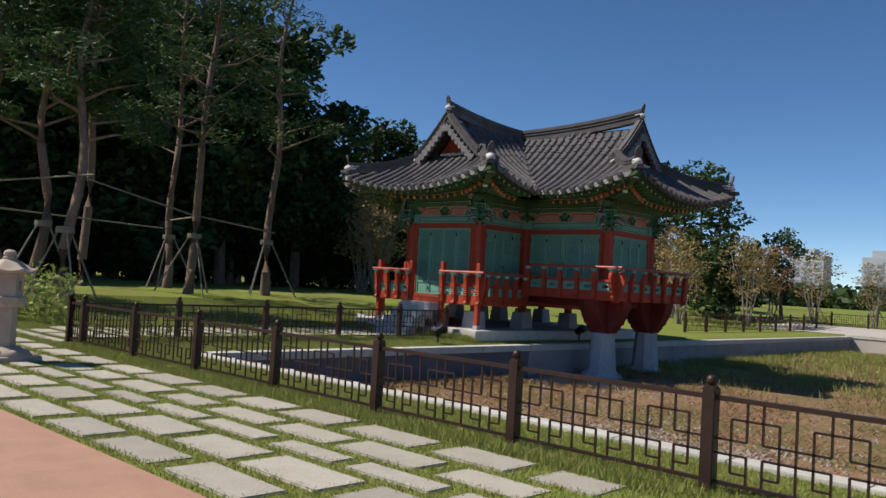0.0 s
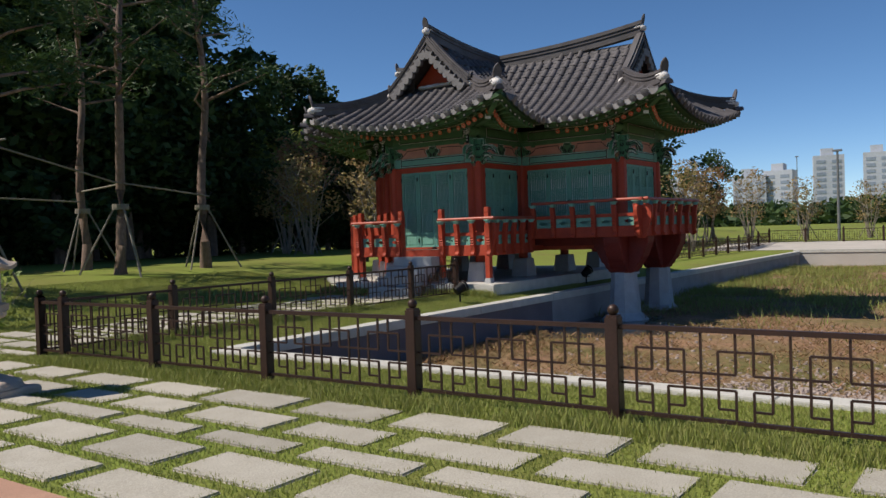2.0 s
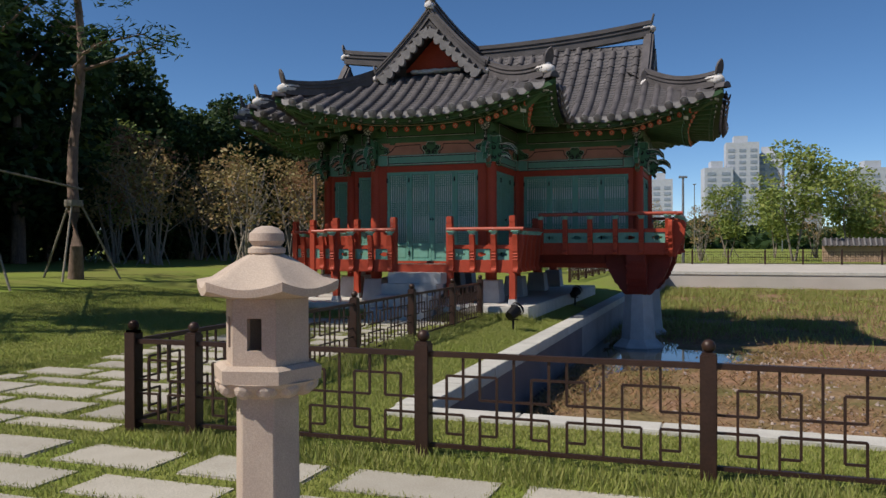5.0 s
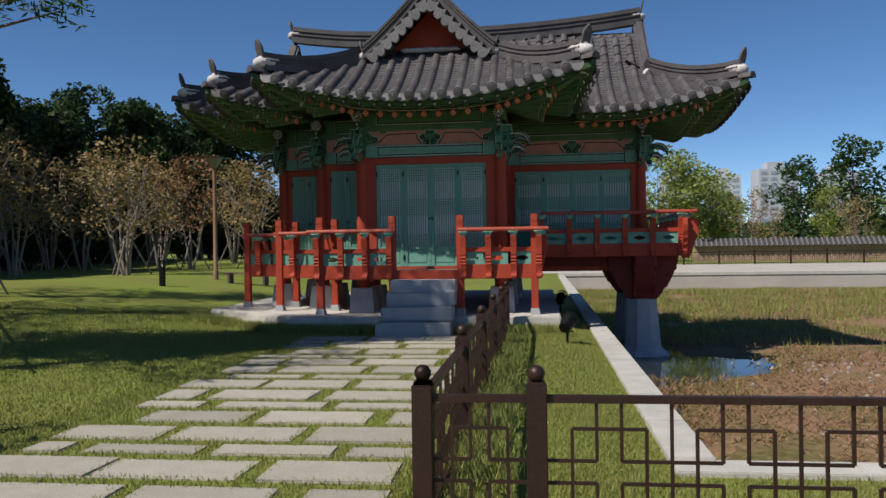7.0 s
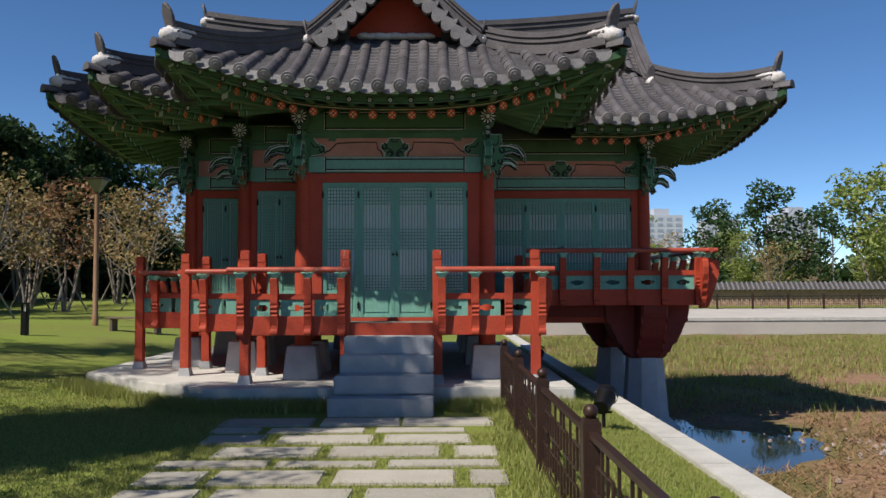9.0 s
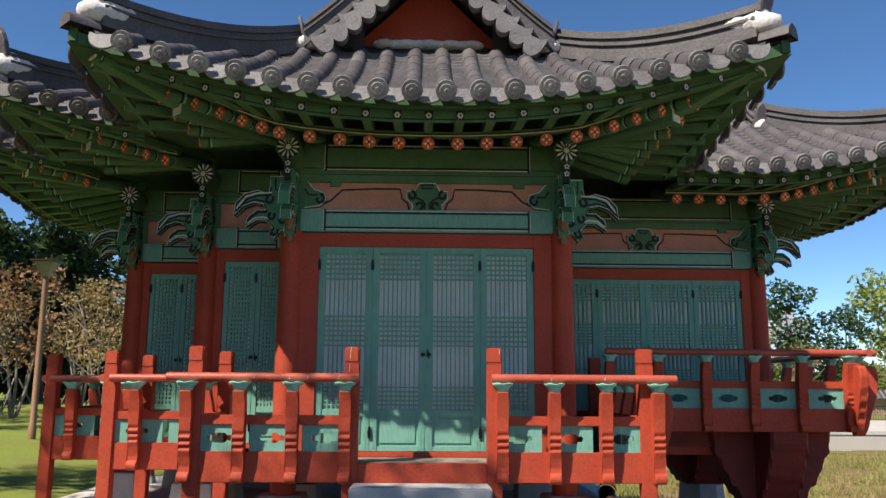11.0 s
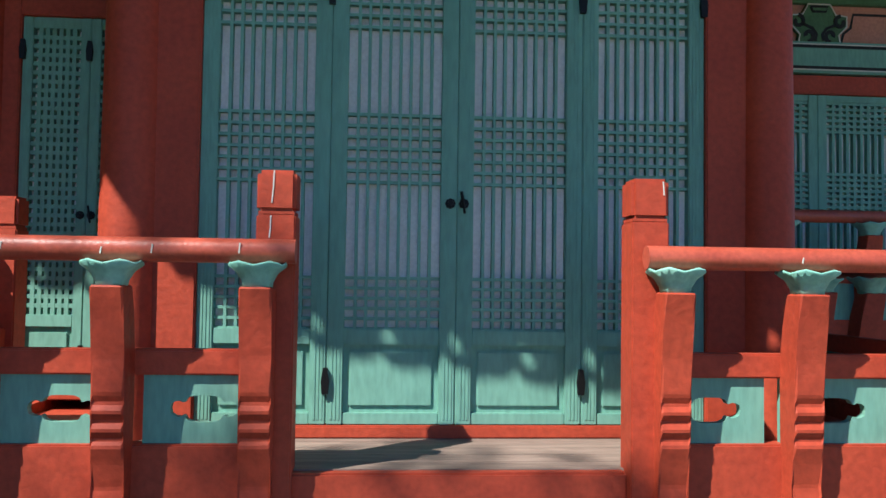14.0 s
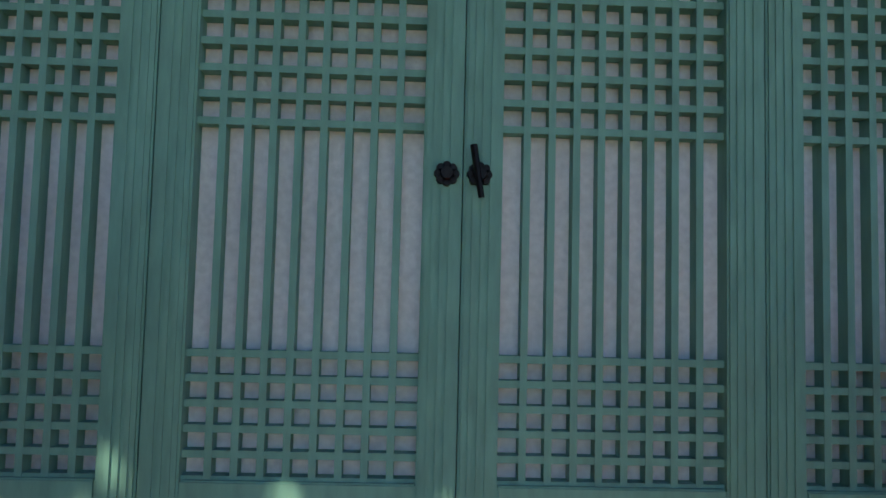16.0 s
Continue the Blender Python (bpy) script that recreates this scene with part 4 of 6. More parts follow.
def build_sheets():
    xs = sorted(set([round(-5.05 + 0.1 * i, 3) for i in range(108)] + [-5.05, -3.95, -2.68, 2.68, 5.65, 4.15, 4.1502, -3.4, -3.4002, 0.0]))
    ys = sorted(set([round(-1.4 + 0.1 * i, 3) for i in range(94)] + [-1.4, -0.28, 0.6, 0.82, 5.68, 5.9, 6.78, 7.9, MID, 0.1998, 6.3002]))
    xs = [x for x in xs if x <= 5.65]
    ys = [y for y in ys if y <= 7.9]
    n = len(xs)
    dep = [[depth_in(x, y) for x in xs] for y in ys]
    verts = [(x, y, rise(max(0, dep[j][i])) + tip_lift(x, y)) for j, y in enumerate(ys) for i, x in enumerate(xs)]
    low = [(x, y, min(verts[j * n + i][2] - 0.05, max(3.62 + 0.36 * min(1.5, dep[j][i]), 3.86) + tip_lift(x, y) * 0.95 + 0.11 * min(1, max(0, dep[j][i] - 0.12) / 0.3))) for j, y in enumerate(ys) for i, x in enumerate(xs)]
    faces, under = [], []
    for j in range(len(ys) - 1):
        for i in range(n - 1):
            q = (j * n + i, j * n + i + 1, (j + 1) * n + i + 1, (j + 1) * n + i)
            ds = [dep[k // n][k % n] for k in q]
            if min(ds) < -0.001:
                continue
            if max(ds) - min(ds) < 0.5:
                faces.append(q)
            under.append(q[::-1])
    sheet("tile_bed", verts, faces, TILE_BED, ROOF)
    sheet("soffit", low, under, GREEN_DARK, ROOF)
    # skirt that runs in under each gable, and the red gable boards
    for cx, cy, ang, w, dm in ((0, GABLE_Y, 0, 2.68, 1.6), (4.15, MID, 90, 2.65, 1.5), (0, 2 * MID - GABLE_Y, 180, 2.68, 1.6), (GABLE_X, MID, 270, 2.43, 1.65)):
        M = Matrix.Translation((cx, cy, 0)) @ Matrix.Rotation(radians(ang), 4, 'Z')
        g = w - dm
        bm = bmesh.new()
        z0 = rise(dm)
        vs = [bm.verts.new(M @ Vector(p)) for p in ((-g, -0.02, z0), (g, -0.02, z0), (g, 0.4, z0 + 0.25), (-g, 0.4, z0 + 0.25))]
        bm.faces.new(vs)
        part("gable_skirt", bm, TILE_BED, ROOF)
        pts = [(-g + 0.12, z0 - 0.1)] + [(-g + 0.12 + (g - 0.12) * i / 8, rise(w - (g - 0.12) * (1 - i / 8)) - 0.16) for i in range(9)]
        pts += [(-u, z) for u, z in pts[::-1][1:]]
        bm = bmesh.new()
        prism(bm, pts, 0.06, M @ Matrix.Translation((0, 0.2, 0)))
        part("gable_board", bm, RED, ROOF, "red boarded gable")
        # the slopes reach out over the gable
        over = 0.36 if dm > 1.55 else 0.12
        for sd in (-1, 1):
            line = [(g * i / 8, rise(w - g * i / 8)) for i in range(9)]
            bm = bmesh.new()
            rows = []
            for u, z in line:
                rows.append([bm.verts.new(M @ Vector((sd * u, v, z - drop))) for v, drop in ((-over, 0), (0.2, 0), (0.2, 0.09), (-over, 0.09))])
            for p, q in zip(rows, rows[1:]):
                for k in range(4):
                    bm.faces.new((p[k], p[(k + 1) % 4], q[(k + 1) % 4], q[k]))
            bm.faces.new(rows[0])
            bm.faces.new(rows[-1])
            part("verge_slab", bm, TILE_BED, ROOF)
        if over > 0.2:
            for sd in (-1, 1):
                for i in range(5):
                    u0, u1 = (g + 0.05) * i / 5, (g + 0.05) * (i + 1) / 5
                    again("roof_tile", TILE_ONE, ROOF, along(M @ Vector((sd * u0, -0.1, rise(w - u0))), M @ Vector((sd * u1, -0.1, rise(w - u1)))))
        for i in range(9):
            bm = bmesh.new()
            u = (-0.5 + i * 0.125) * min(1.0, g / 1.2)
            bmesh.ops.create_icosphere(bm, subdivisions=2, radius=0.11, matrix=M @ Matrix.Translation((u, 0.02 + 0.02 * (i % 2), z0 + 0.07)) @ Matrix.Diagonal((1.1, 0.8, 0.45, 1)))
            for v in bm.verts:
                v.co += Vector((1, 1, 1)) * 0.015 * noise.noise(v.co * 12)
            part("gable_plaster", bm, PLASTER, ROOF, "white plaster at the foot of the gable", smooth=True)


def tile_mesh(name, material, length=0.31, r=0.08, seg=8):
    bm = bmesh.new()
    for x0, x1, ra, rb in ((0.0, length - 0.02, r * 0.97, r), (length - 0.02, length, r * 1.01, r * 1.01)):
        rings = []
        for x, rr in ((x0, ra), (x1, rb)):
            rings.append([bm.verts.new((x, rr * math.cos(math.pi * k / seg), rr * math.sin(math.pi * k / seg) * 1.15)) for k in range(seg + 1)])
        for k in range(seg):
            bm.faces.new((rings[0][k], rings[1][k], rings[1][k + 1], rings[0][k + 1]))
        bm.faces.new(rings[1])
        bm.faces.new(rings[0][::-1])
    me = bpy.data.meshes.new(name)
    bmesh.ops.recalc_face_normals(bm, faces=bm.faces)
    bm.to_mesh(me)
    bm.free()
    me.materials.append(material)
    me.shade_smooth()
    me.set_sharp_from_angle(angle=radians(35))
    return me


def drip_mesh():
    """The tongue-shaped tile that hangs at the eave between two rows."""
    bm = bmesh.new()
    pts = [(-0.125, 0.03)] + [(0.125 * math.cos(math.pi + math.pi * i / 12), -0.01 + 0.125 * math.sin(math.pi + math.pi * i / 12)) for i in range(13)] + [(0.125, 0.03), (0.06, -0.005), (-0.06, -0.005)]
    prism(bm, pts, 0.022, Matrix.Identity(4))
    bmesh.ops.bevel(bm, geom=bm.edges[:], offset=0.005, segments=1, affect='EDGES')
    me = bpy.data.meshes.new("drip_tile")
    bm.to_mesh(me)
    bm.free()
    me.materials.append(TILE_PALE)
    return me


def cap_mesh():
    bm = bmesh.new()
    tube(bm, (0, 0, 0.012), (0.03, 0, 0.012), 0.086, 0.082, 16)
    tube(bm, (0.03, 0, 0.012), (0.037, 0, 0.012), 0.056, 0.05, 14)
    tube(bm, (0.037, 0, 0.012), (0.042, 0, 0.012), 0.02, 0.014, 10)
    me = bpy.data.meshes.new("cap_tile")
    bm.to_mesh(me)
    bm.free()
    me.materials.append(TILE_PALE)
    return me


def rafter_meshes():
    bm = bmesh.new()
    tube(bm, (0, 0, 0), (1, 0, 0), 0.05, 0.058, 12, 0)
    tube(bm, (1, 0, 0), (1.004, 0, 0), 0.054, 0.052, 16, 1)
    for s in range(4):
        g = s * math.pi / 2
        M = Matrix(((0, 1, 0, 1.006), (math.cos(g), 0, -math.sin(g), 0), (math.sin(g), 0, math.cos(g), 0), (0, 0, 0, 1)))
        prism(bm, [(0.008, 0.0), (0.024, 0.011), (0.045, 0.0), (0.024, -0.011)], 0.006, M, 3)
    tube(bm, (1.0, 0, 0), (1.012, 0, 0), 0.012, 0.01, 8, 2)
    tube(bm, (0.9, 0, 0), (0.915, 0, 0), 0.0595, 0.0595, 12, 2, caps=False)
    tube(bm, (0.88, 0, 0), (0.893, 0, 0), 0.059, 0.059, 12, 4, caps=False)
    a = bpy.data.meshes.new("rafter")
    bm.to_mesh(a)
    bm.free()
    for m in (GREEN, FLOWER, BLACK, CREAM, TEAL_LIGHT):
        a.materials.append(m)
    bm = bmesh.new()
    box(bm, 0, 1, -0.037, 0.037, -0.04, 0.04, 0, 0)
    box(bm, 1.0, 1.004, -0.034, 0.034, -0.037, 0.037, 0, 1)
    for s in range(6):
        g = s * math.pi / 3
        tube(bm, (1.004, 0.017 * math.cos(g), 0.017 * math.sin(g)), (1.008, 0.017 * math.cos(g), 0.017 * math.sin(g)), 0.009, 0.008, 8, 2)
    b = bpy.data.meshes.new("flying_rafter")
    bm.to_mesh(b)
    bm.free()
    for m in (GREEN, BLACK, WHITE):
        b.materials.append(m)
    return a, b


TILE_ONE, DRIP, CAP = tile_mesh("roof_tile", TILE), drip_mesh(), cap_mesh()
RAFTER, FLYER = rafter_meshes()


def along(p, q):
    """A frame at p whose x axis runs to q, z as upright as can be."""
    p, q = Vector(p), Vector(q)
    x = (q - p).normalized()
    y = Vector((0, 0, 1)).cross(x).normalized()
    z = x.cross(y)
    return Matrix(((x.x, y.x, z.x, p.x), (x.y, y.y, z.y, p.y), (x.z, y.z, z.z, p.z), (0, 0, 0, 1)))


build_sheets()


def sweep(bm, pts, w, z0, z1, mi=0):
    rows = []
    for i, p in enumerate(pts):
        p = Vector(p)
        d = Vector(pts[min(i + 1, len(pts) - 1)]) - Vector(pts[max(i - 1, 0)])
        s = Vector((-d.y, d.x, 0)).normalized() * w / 2
        rows.append([bm.verts.new(p + s + Vector((0, 0, z0))), bm.verts.new(p - s + Vector((0, 0, z0))), bm.verts.new(p - s + Vector((0, 0, z1))), bm.verts.new(p + s + Vector((0, 0, z1)))])
    for a, b in zip(rows, rows[1:]):
        for k in range(4):
            bm.faces.new((a[k], a[(k + 1) % 4], b[(k + 1) % 4], b[k])).material_index = mi
    for r in (rows[0][::-1], rows[-1]):
        bm.faces.new(r).material_index = mi


JOIN_V, JOIN_F = [], []
PAN_V, PAN_F = [], []


def pan(p, q, side, half):
    """One hollow tile of the bed, its lower lip at q standing proud of the next."""
    base = len(PAN_V)
    for e, lift in ((p, 0.006), (q, 0.034), (q, 0.004)):
        for k, hollow in ((-1, 0.03), (-0.5, 0.008), (0, 0.0), (0.5, 0.008), (1, 0.03)):
            v = e + side * (k * half)
            PAN_V.append((v.x, v.y, v.z + lift + hollow))
    for r in (0, 5):
        for k in range(4):
            PAN_F.append((base + r + k, base + r + k + 1, base + r + k + 6, base + r + k + 5))


def joined(mesh, m):
    base = len(JOIN_V)
    JOIN_V.extend(tuple(m @ v.co) for v in mesh.vertices)
    JOIN_F.extend(tuple(base + i for i in p.vertices) for p in mesh.polygons)


def eave(a, b, inward, single, posts):
    """One stretch of eave from a to b: tile rows, drips, caps, rafters, fascia. posts: the wall line that the rafters start on."""
    a, b, inn = Vector(a), Vector(b), Vector(inward)
    L = (b - a).length
    t = (b - a) / L
    n = max(2, round(L / 0.27))
    step = L / n
    fascia = []
    for i in range(n + 1):
        p = a + t * (i * step)
        fascia.append((p.x + inn.x * 0.04, p.y + inn.y * 0.04, 3.9 + tip_lift(p.x, p.y)))
        e = a + t * (i * step)
        ze = rise(0) + tip_lift(e.x, e.y)
        ang = math.atan2(t.y, t.x)
        M = Matrix.Translation((e.x - inn.x * 0.06, e.y - inn.y * 0.06, ze + 0.0)) @ Matrix.Rotation(ang, 4, 'Z') @ Matrix.Rotation(radians(-14 if (inn - Vector((-t.y, t.x))).length < 0.5 else 14), 4, 'X')
        if i in (0, n) and any(math.hypot(e.x - u, e.y - v) < 0.1 for u, v in TIPS):
            continue
        if single:
            again("drip_tile", DRIP, ROOF, M)
        else:
            joined(DRIP, M)
    reach = int(2.7 / step)
    for i in range(-reach, n + reach):
        # a row of convex tiles up the slope; rows past the eave's ends start in a valley
        m = a + t * ((i + 0.5) * step)
        inside = 0 <= i < n
        pts, s = [], -0.05 if inside else 0.05
        while s < 3.4:
            q = m + inn * max(s, 0.0)
            if (s > 0.02 or not inside) and abs(depth_in(q.x, q.y) - s) > 0.03:
                if pts:
                    break
                s += 0.05
                continue
            z = rise(max(s, 0)) + tip_lift(q.x, q.y) + (0.0 if s > 0 else 0.47 * s)
            q2 = m + inn * s
            pts.append(Vector((q2.x, q2.y, z)))
            s += 0.25
        for k in range(len(pts) - 1):
            M = along(pts[k + 1], pts[k])
            if single:
                again("roof_tile", TILE_ONE, ROOF, M)
            else:
                joined(TILE_ONE, M)
        if len(pts) > 1 and inside:
            M = Matrix.Translation(pts[0] - pts[1]) @ along(pts[1], pts[0]) @ Matrix.Translation((0.062, 0, 0.012))
            if single:
                again("cap_tile", CAP, ROOF, M)
            else:
                joined(CAP, M)
    side = Vector((t.x, t.y, 0))
    for i in range(-reach, n + reach + 1):
        # hollow tiles between the rows
        m = a + t * (i * step)
        inside, s, last = 0 <= i <= n, 0.0 if 0 <= i <= n else 0.05, None
        while s < 3.3:
            q = m + inn * s
            if abs(depth_in(q.x, q.y) - s) > 0.03:
                if last:
                    break
                s += 0.05
                continue
            here = Vector((q.x, q.y, rise(s) + tip_lift(q.x, q.y)))
            if last:
                pan(here, last, side, step * 0.36)
            last = here
            s += 0.1
    bm = bmesh.new()
    sweep(bm, fascia, 0.05, -0.05, 0.05)
    part("eave_board", bm, GREEN_DARK, ROOF)
    c, d = Vector(posts[0]), Vector(posts[1])
    cd = d - c
    nr = max(2, round(L / 0.25))
    for i in range(nr):
        p = a + t * ((i + 0.5) * L / nr)
        k = max(0.0, min(1.0, (p - c).dot(cd) / cd.length_squared))
        w = c + cd * k
        v = p - w
        out = v.length
        v /= out
        lz = tip_lift(p.x, p.y)
        f1, f2 = out - 0.62, out - 0.12
        q0 = (w.x, w.y, 4.02)
        q1 = (w.x + v.x * f1, w.y + v.y * f1, 3.735 + lz * 0.82)
        M = along(q0, q1) @ Matrix.Diagonal(((Vector(q1) - Vector(q0)).length, 1, 1, 1))
        again("rafter", RAFTER, ROOF, M)
        g0 = (w.x + v.x * (f1 - 0.25), w.y + v.y * (f1 - 0.25), 3.9 + lz * 0.72)
        g1 = (w.x + v.x * f2, w.y + v.y * f2, 3.815 + lz * 0.96)
        M = along(g0, g1) @ Matrix.Diagonal(((Vector(g1) - Vector(g0)).length, 1, 1, 1))
        again("flying_rafter", FLYER, ROOF, M)
    # strip on the rafter ends
    seq, board = [], []
    for i in range(n + 1):
        p = a + t * (i * step)
        lz = tip_lift(p.x, p.y)
        k = max(0.0, min(1.0, (p - c).dot(cd) / cd.length_squared))
        v = p - (c + cd * k)
        o = v.length
        v /= o
        w = p - v * 0.66
        seq.append((w.x, w.y, 3.82 + lz * 0.82))
        w = p - v * 0.2
        board.append((w.x, w.y, 3.825 + lz * 0.95))
    bm = bmesh.new()
    sweep(bm, seq, 0.07, -0.02, 0.022)
    part("rafter_strip", bm, GREEN, ROOF)
    bm = bmesh.new()
    sweep(bm, seq, 0.076, -0.004, 0.006)
    part("strip_line", bm, BLACK, ROOF)
    bm = bmesh.new()
    sweep(bm, seq, 0.075, -0.017, -0.009)
    part("strip_line", bm, CREAM, ROOF)
    bm = bmesh.new()
    sweep(bm, board, 0.03, -0.04, 0.07)
    part("gap_board", bm, GREEN, ROOF)
    bm = bmesh.new()
    sweep(bm, board, 0.036, -0.026, -0.016)
    part("strip_line", bm, BLACK, ROOF)


eave((-2.68, -1.4), (2.68, -1.4), (0, 1), True, ((-1.27, 0), (1.27, 0)))
eave((2.68, -1.4), (2.68, 0.6), (-1, 0), True, ((1.27, 0), (1.27, 2.08)))
eave((2.68, 0.6), (5.65, 0.6), (0, 1), True, ((1.27, 2.08), (4.0, 2.08)))
eave((5.65, 0.6), (5.65, 5.9), (-1, 0), False, ((4.0, 2.08), (4.0, 4.42)))
eave((-2.68, -0.28), (-2.68, -1.4), (1, 0), False, ((-1.27, 0.98), (-1.27, 0)))
eave((-3.95, -0.28), (-2.68, -0.28), (0, 1), False, ((-2.3, 0.98), (-1.27, 0.98)))
eave((-3.95, 0.82), (-3.95, -0.28), (1, 0), False, ((-2.3, 1.98), (-2.3, 0.98)))
eave((-5.05, 0.82), (-3.95, 0.82), (0, 1), False, ((-3.4, 1.98), (-2.3, 1.98)))
eave((-5.05, 5.68), (-5.05, 0.82), (1, 0), False, ((-3.4, 4.4), (-3.4, 1.98)))
eave((5.65, 5.9), (2.68, 5.9), (0, -1), False, ((4.0, 4.42), (1.27, 4.42)))
eave((2.68, 5.9), (2.68, 7.9), (-1, 0), False, ((1.27, 4.42), (1.27, 6.5)))
eave((2.68, 7.9), (-2.68, 7.9), (0, -1), False, ((1.27, 6.5), (-1.27, 6.5)))
eave((-2.68, 7.9), (-2.68, 6.78), (1, 0), False, ((-1.27, 6.5), (-1.27, 5.45)))
eave((-2.68, 6.78), (-3.95, 6.78), (0, -1), False, ((-1.27, 5.45), (-2.3, 5.45)))
eave((-3.95, 6.78), (-3.95, 5.68), (1, 0), False, ((-2.3, 5.45), (-2.3, 4.4)))
eave((-3.95, 5.68), (-5.05, 5.68), (0, -1), False, ((-2.3, 4.4), (-3.4, 4.4)))
tagged(sheet("pan_tiles", PAN_V, PAN_F, TILE_PAN, ROOF), "hollow grey bed tiles between the rows", kind="stuff")
tagged(sheet("roof_tiles", JOIN_V, JOIN_F, TILE, ROOF), "rows of grey roof tiles on the far slopes", kind="stuff")


def finial(p, d, size=1.0):
    """White plaster lump with a dark upright end tile on it, at the foot of a ridge that runs down along d."""
    p, d = Vector(p), Vector((d[0], d[1], 0)).normalized()
    bm = bmesh.new()
    for k, (o, r, z) in enumerate(((0.03, 0.12, 0.06), (-0.05, 0.125, 0.09), (-0.13, 0.12, 0.1), (-0.2, 0.1, 0.12), (-0.03, 0.1, 0.14))):
        q = p + d * o * size
        bmesh.ops.create_icosphere(bm, subdivisions=2, radius=r * size, matrix=Matrix.Translation((q.x, q.y, q.z + z * size)) @ Matrix.Diagonal((1, 1, 0.85, 1)))
    for v in bm.verts:
        v.co += Vector((0.012 * noise.noise(v.co * 9), 0.012 * noise.noise(v.co * 9 + Vector((7, 0, 0))), 0.025 * noise.noise(v.co * 9 + Vector((0, 7, 0)))))
    part("ridge_plaster", bm, PLASTER, ROOF, "white plaster ridge end", smooth=True)
    bm = bmesh.new()
    ang = math.atan2(d.y, d.x)
    M = Matrix.Translation((p.x + d.x * 0.03 * size, p.y + d.y * 0.03 * size, p.z + 0.22 * size)) @ Matrix.Rotation(ang + math.pi / 2, 4, 'Z') @ Matrix.Rotation(radians(14), 4, 'X')
    pts = [(-0.09, -0.06), (-0.1, 0.08), (-0.085, 0.16), (-0.045, 0.23), (0.0, 0.27), (0.045, 0.23), (0.085, 0.16), (0.1, 0.08), (0.09, -0.06)]
    prism(bm, [(u * size, w * size) for u, w in pts], 0.045 * size, M)
    bmesh.ops.bevel(bm, geom=bm.edges[:], offset=0.008, segments=1, affect='EDGES')
    part("end_tile", bm, TILE, ROOF, "dark upright end tile")


def ridge(name, pts, w=0.2, h=0.26):
    bm = bmesh.new()
    sweep(bm, pts, w * 0.95, -0.06, h * 0.35)
    sweep(bm, pts, w * 1.2, h * 0.35, h * 0.45)
    sweep(bm, pts, w * 0.85, h * 0.45, h * 0.65)
    sweep(bm, pts, w * 1.1, h * 0.65, h * 0.74)
    sweep(bm, pts, w * 0.6, h * 0.74, h)
    part(name, bm, TILE, ROOF, "layered grey tile ridge")


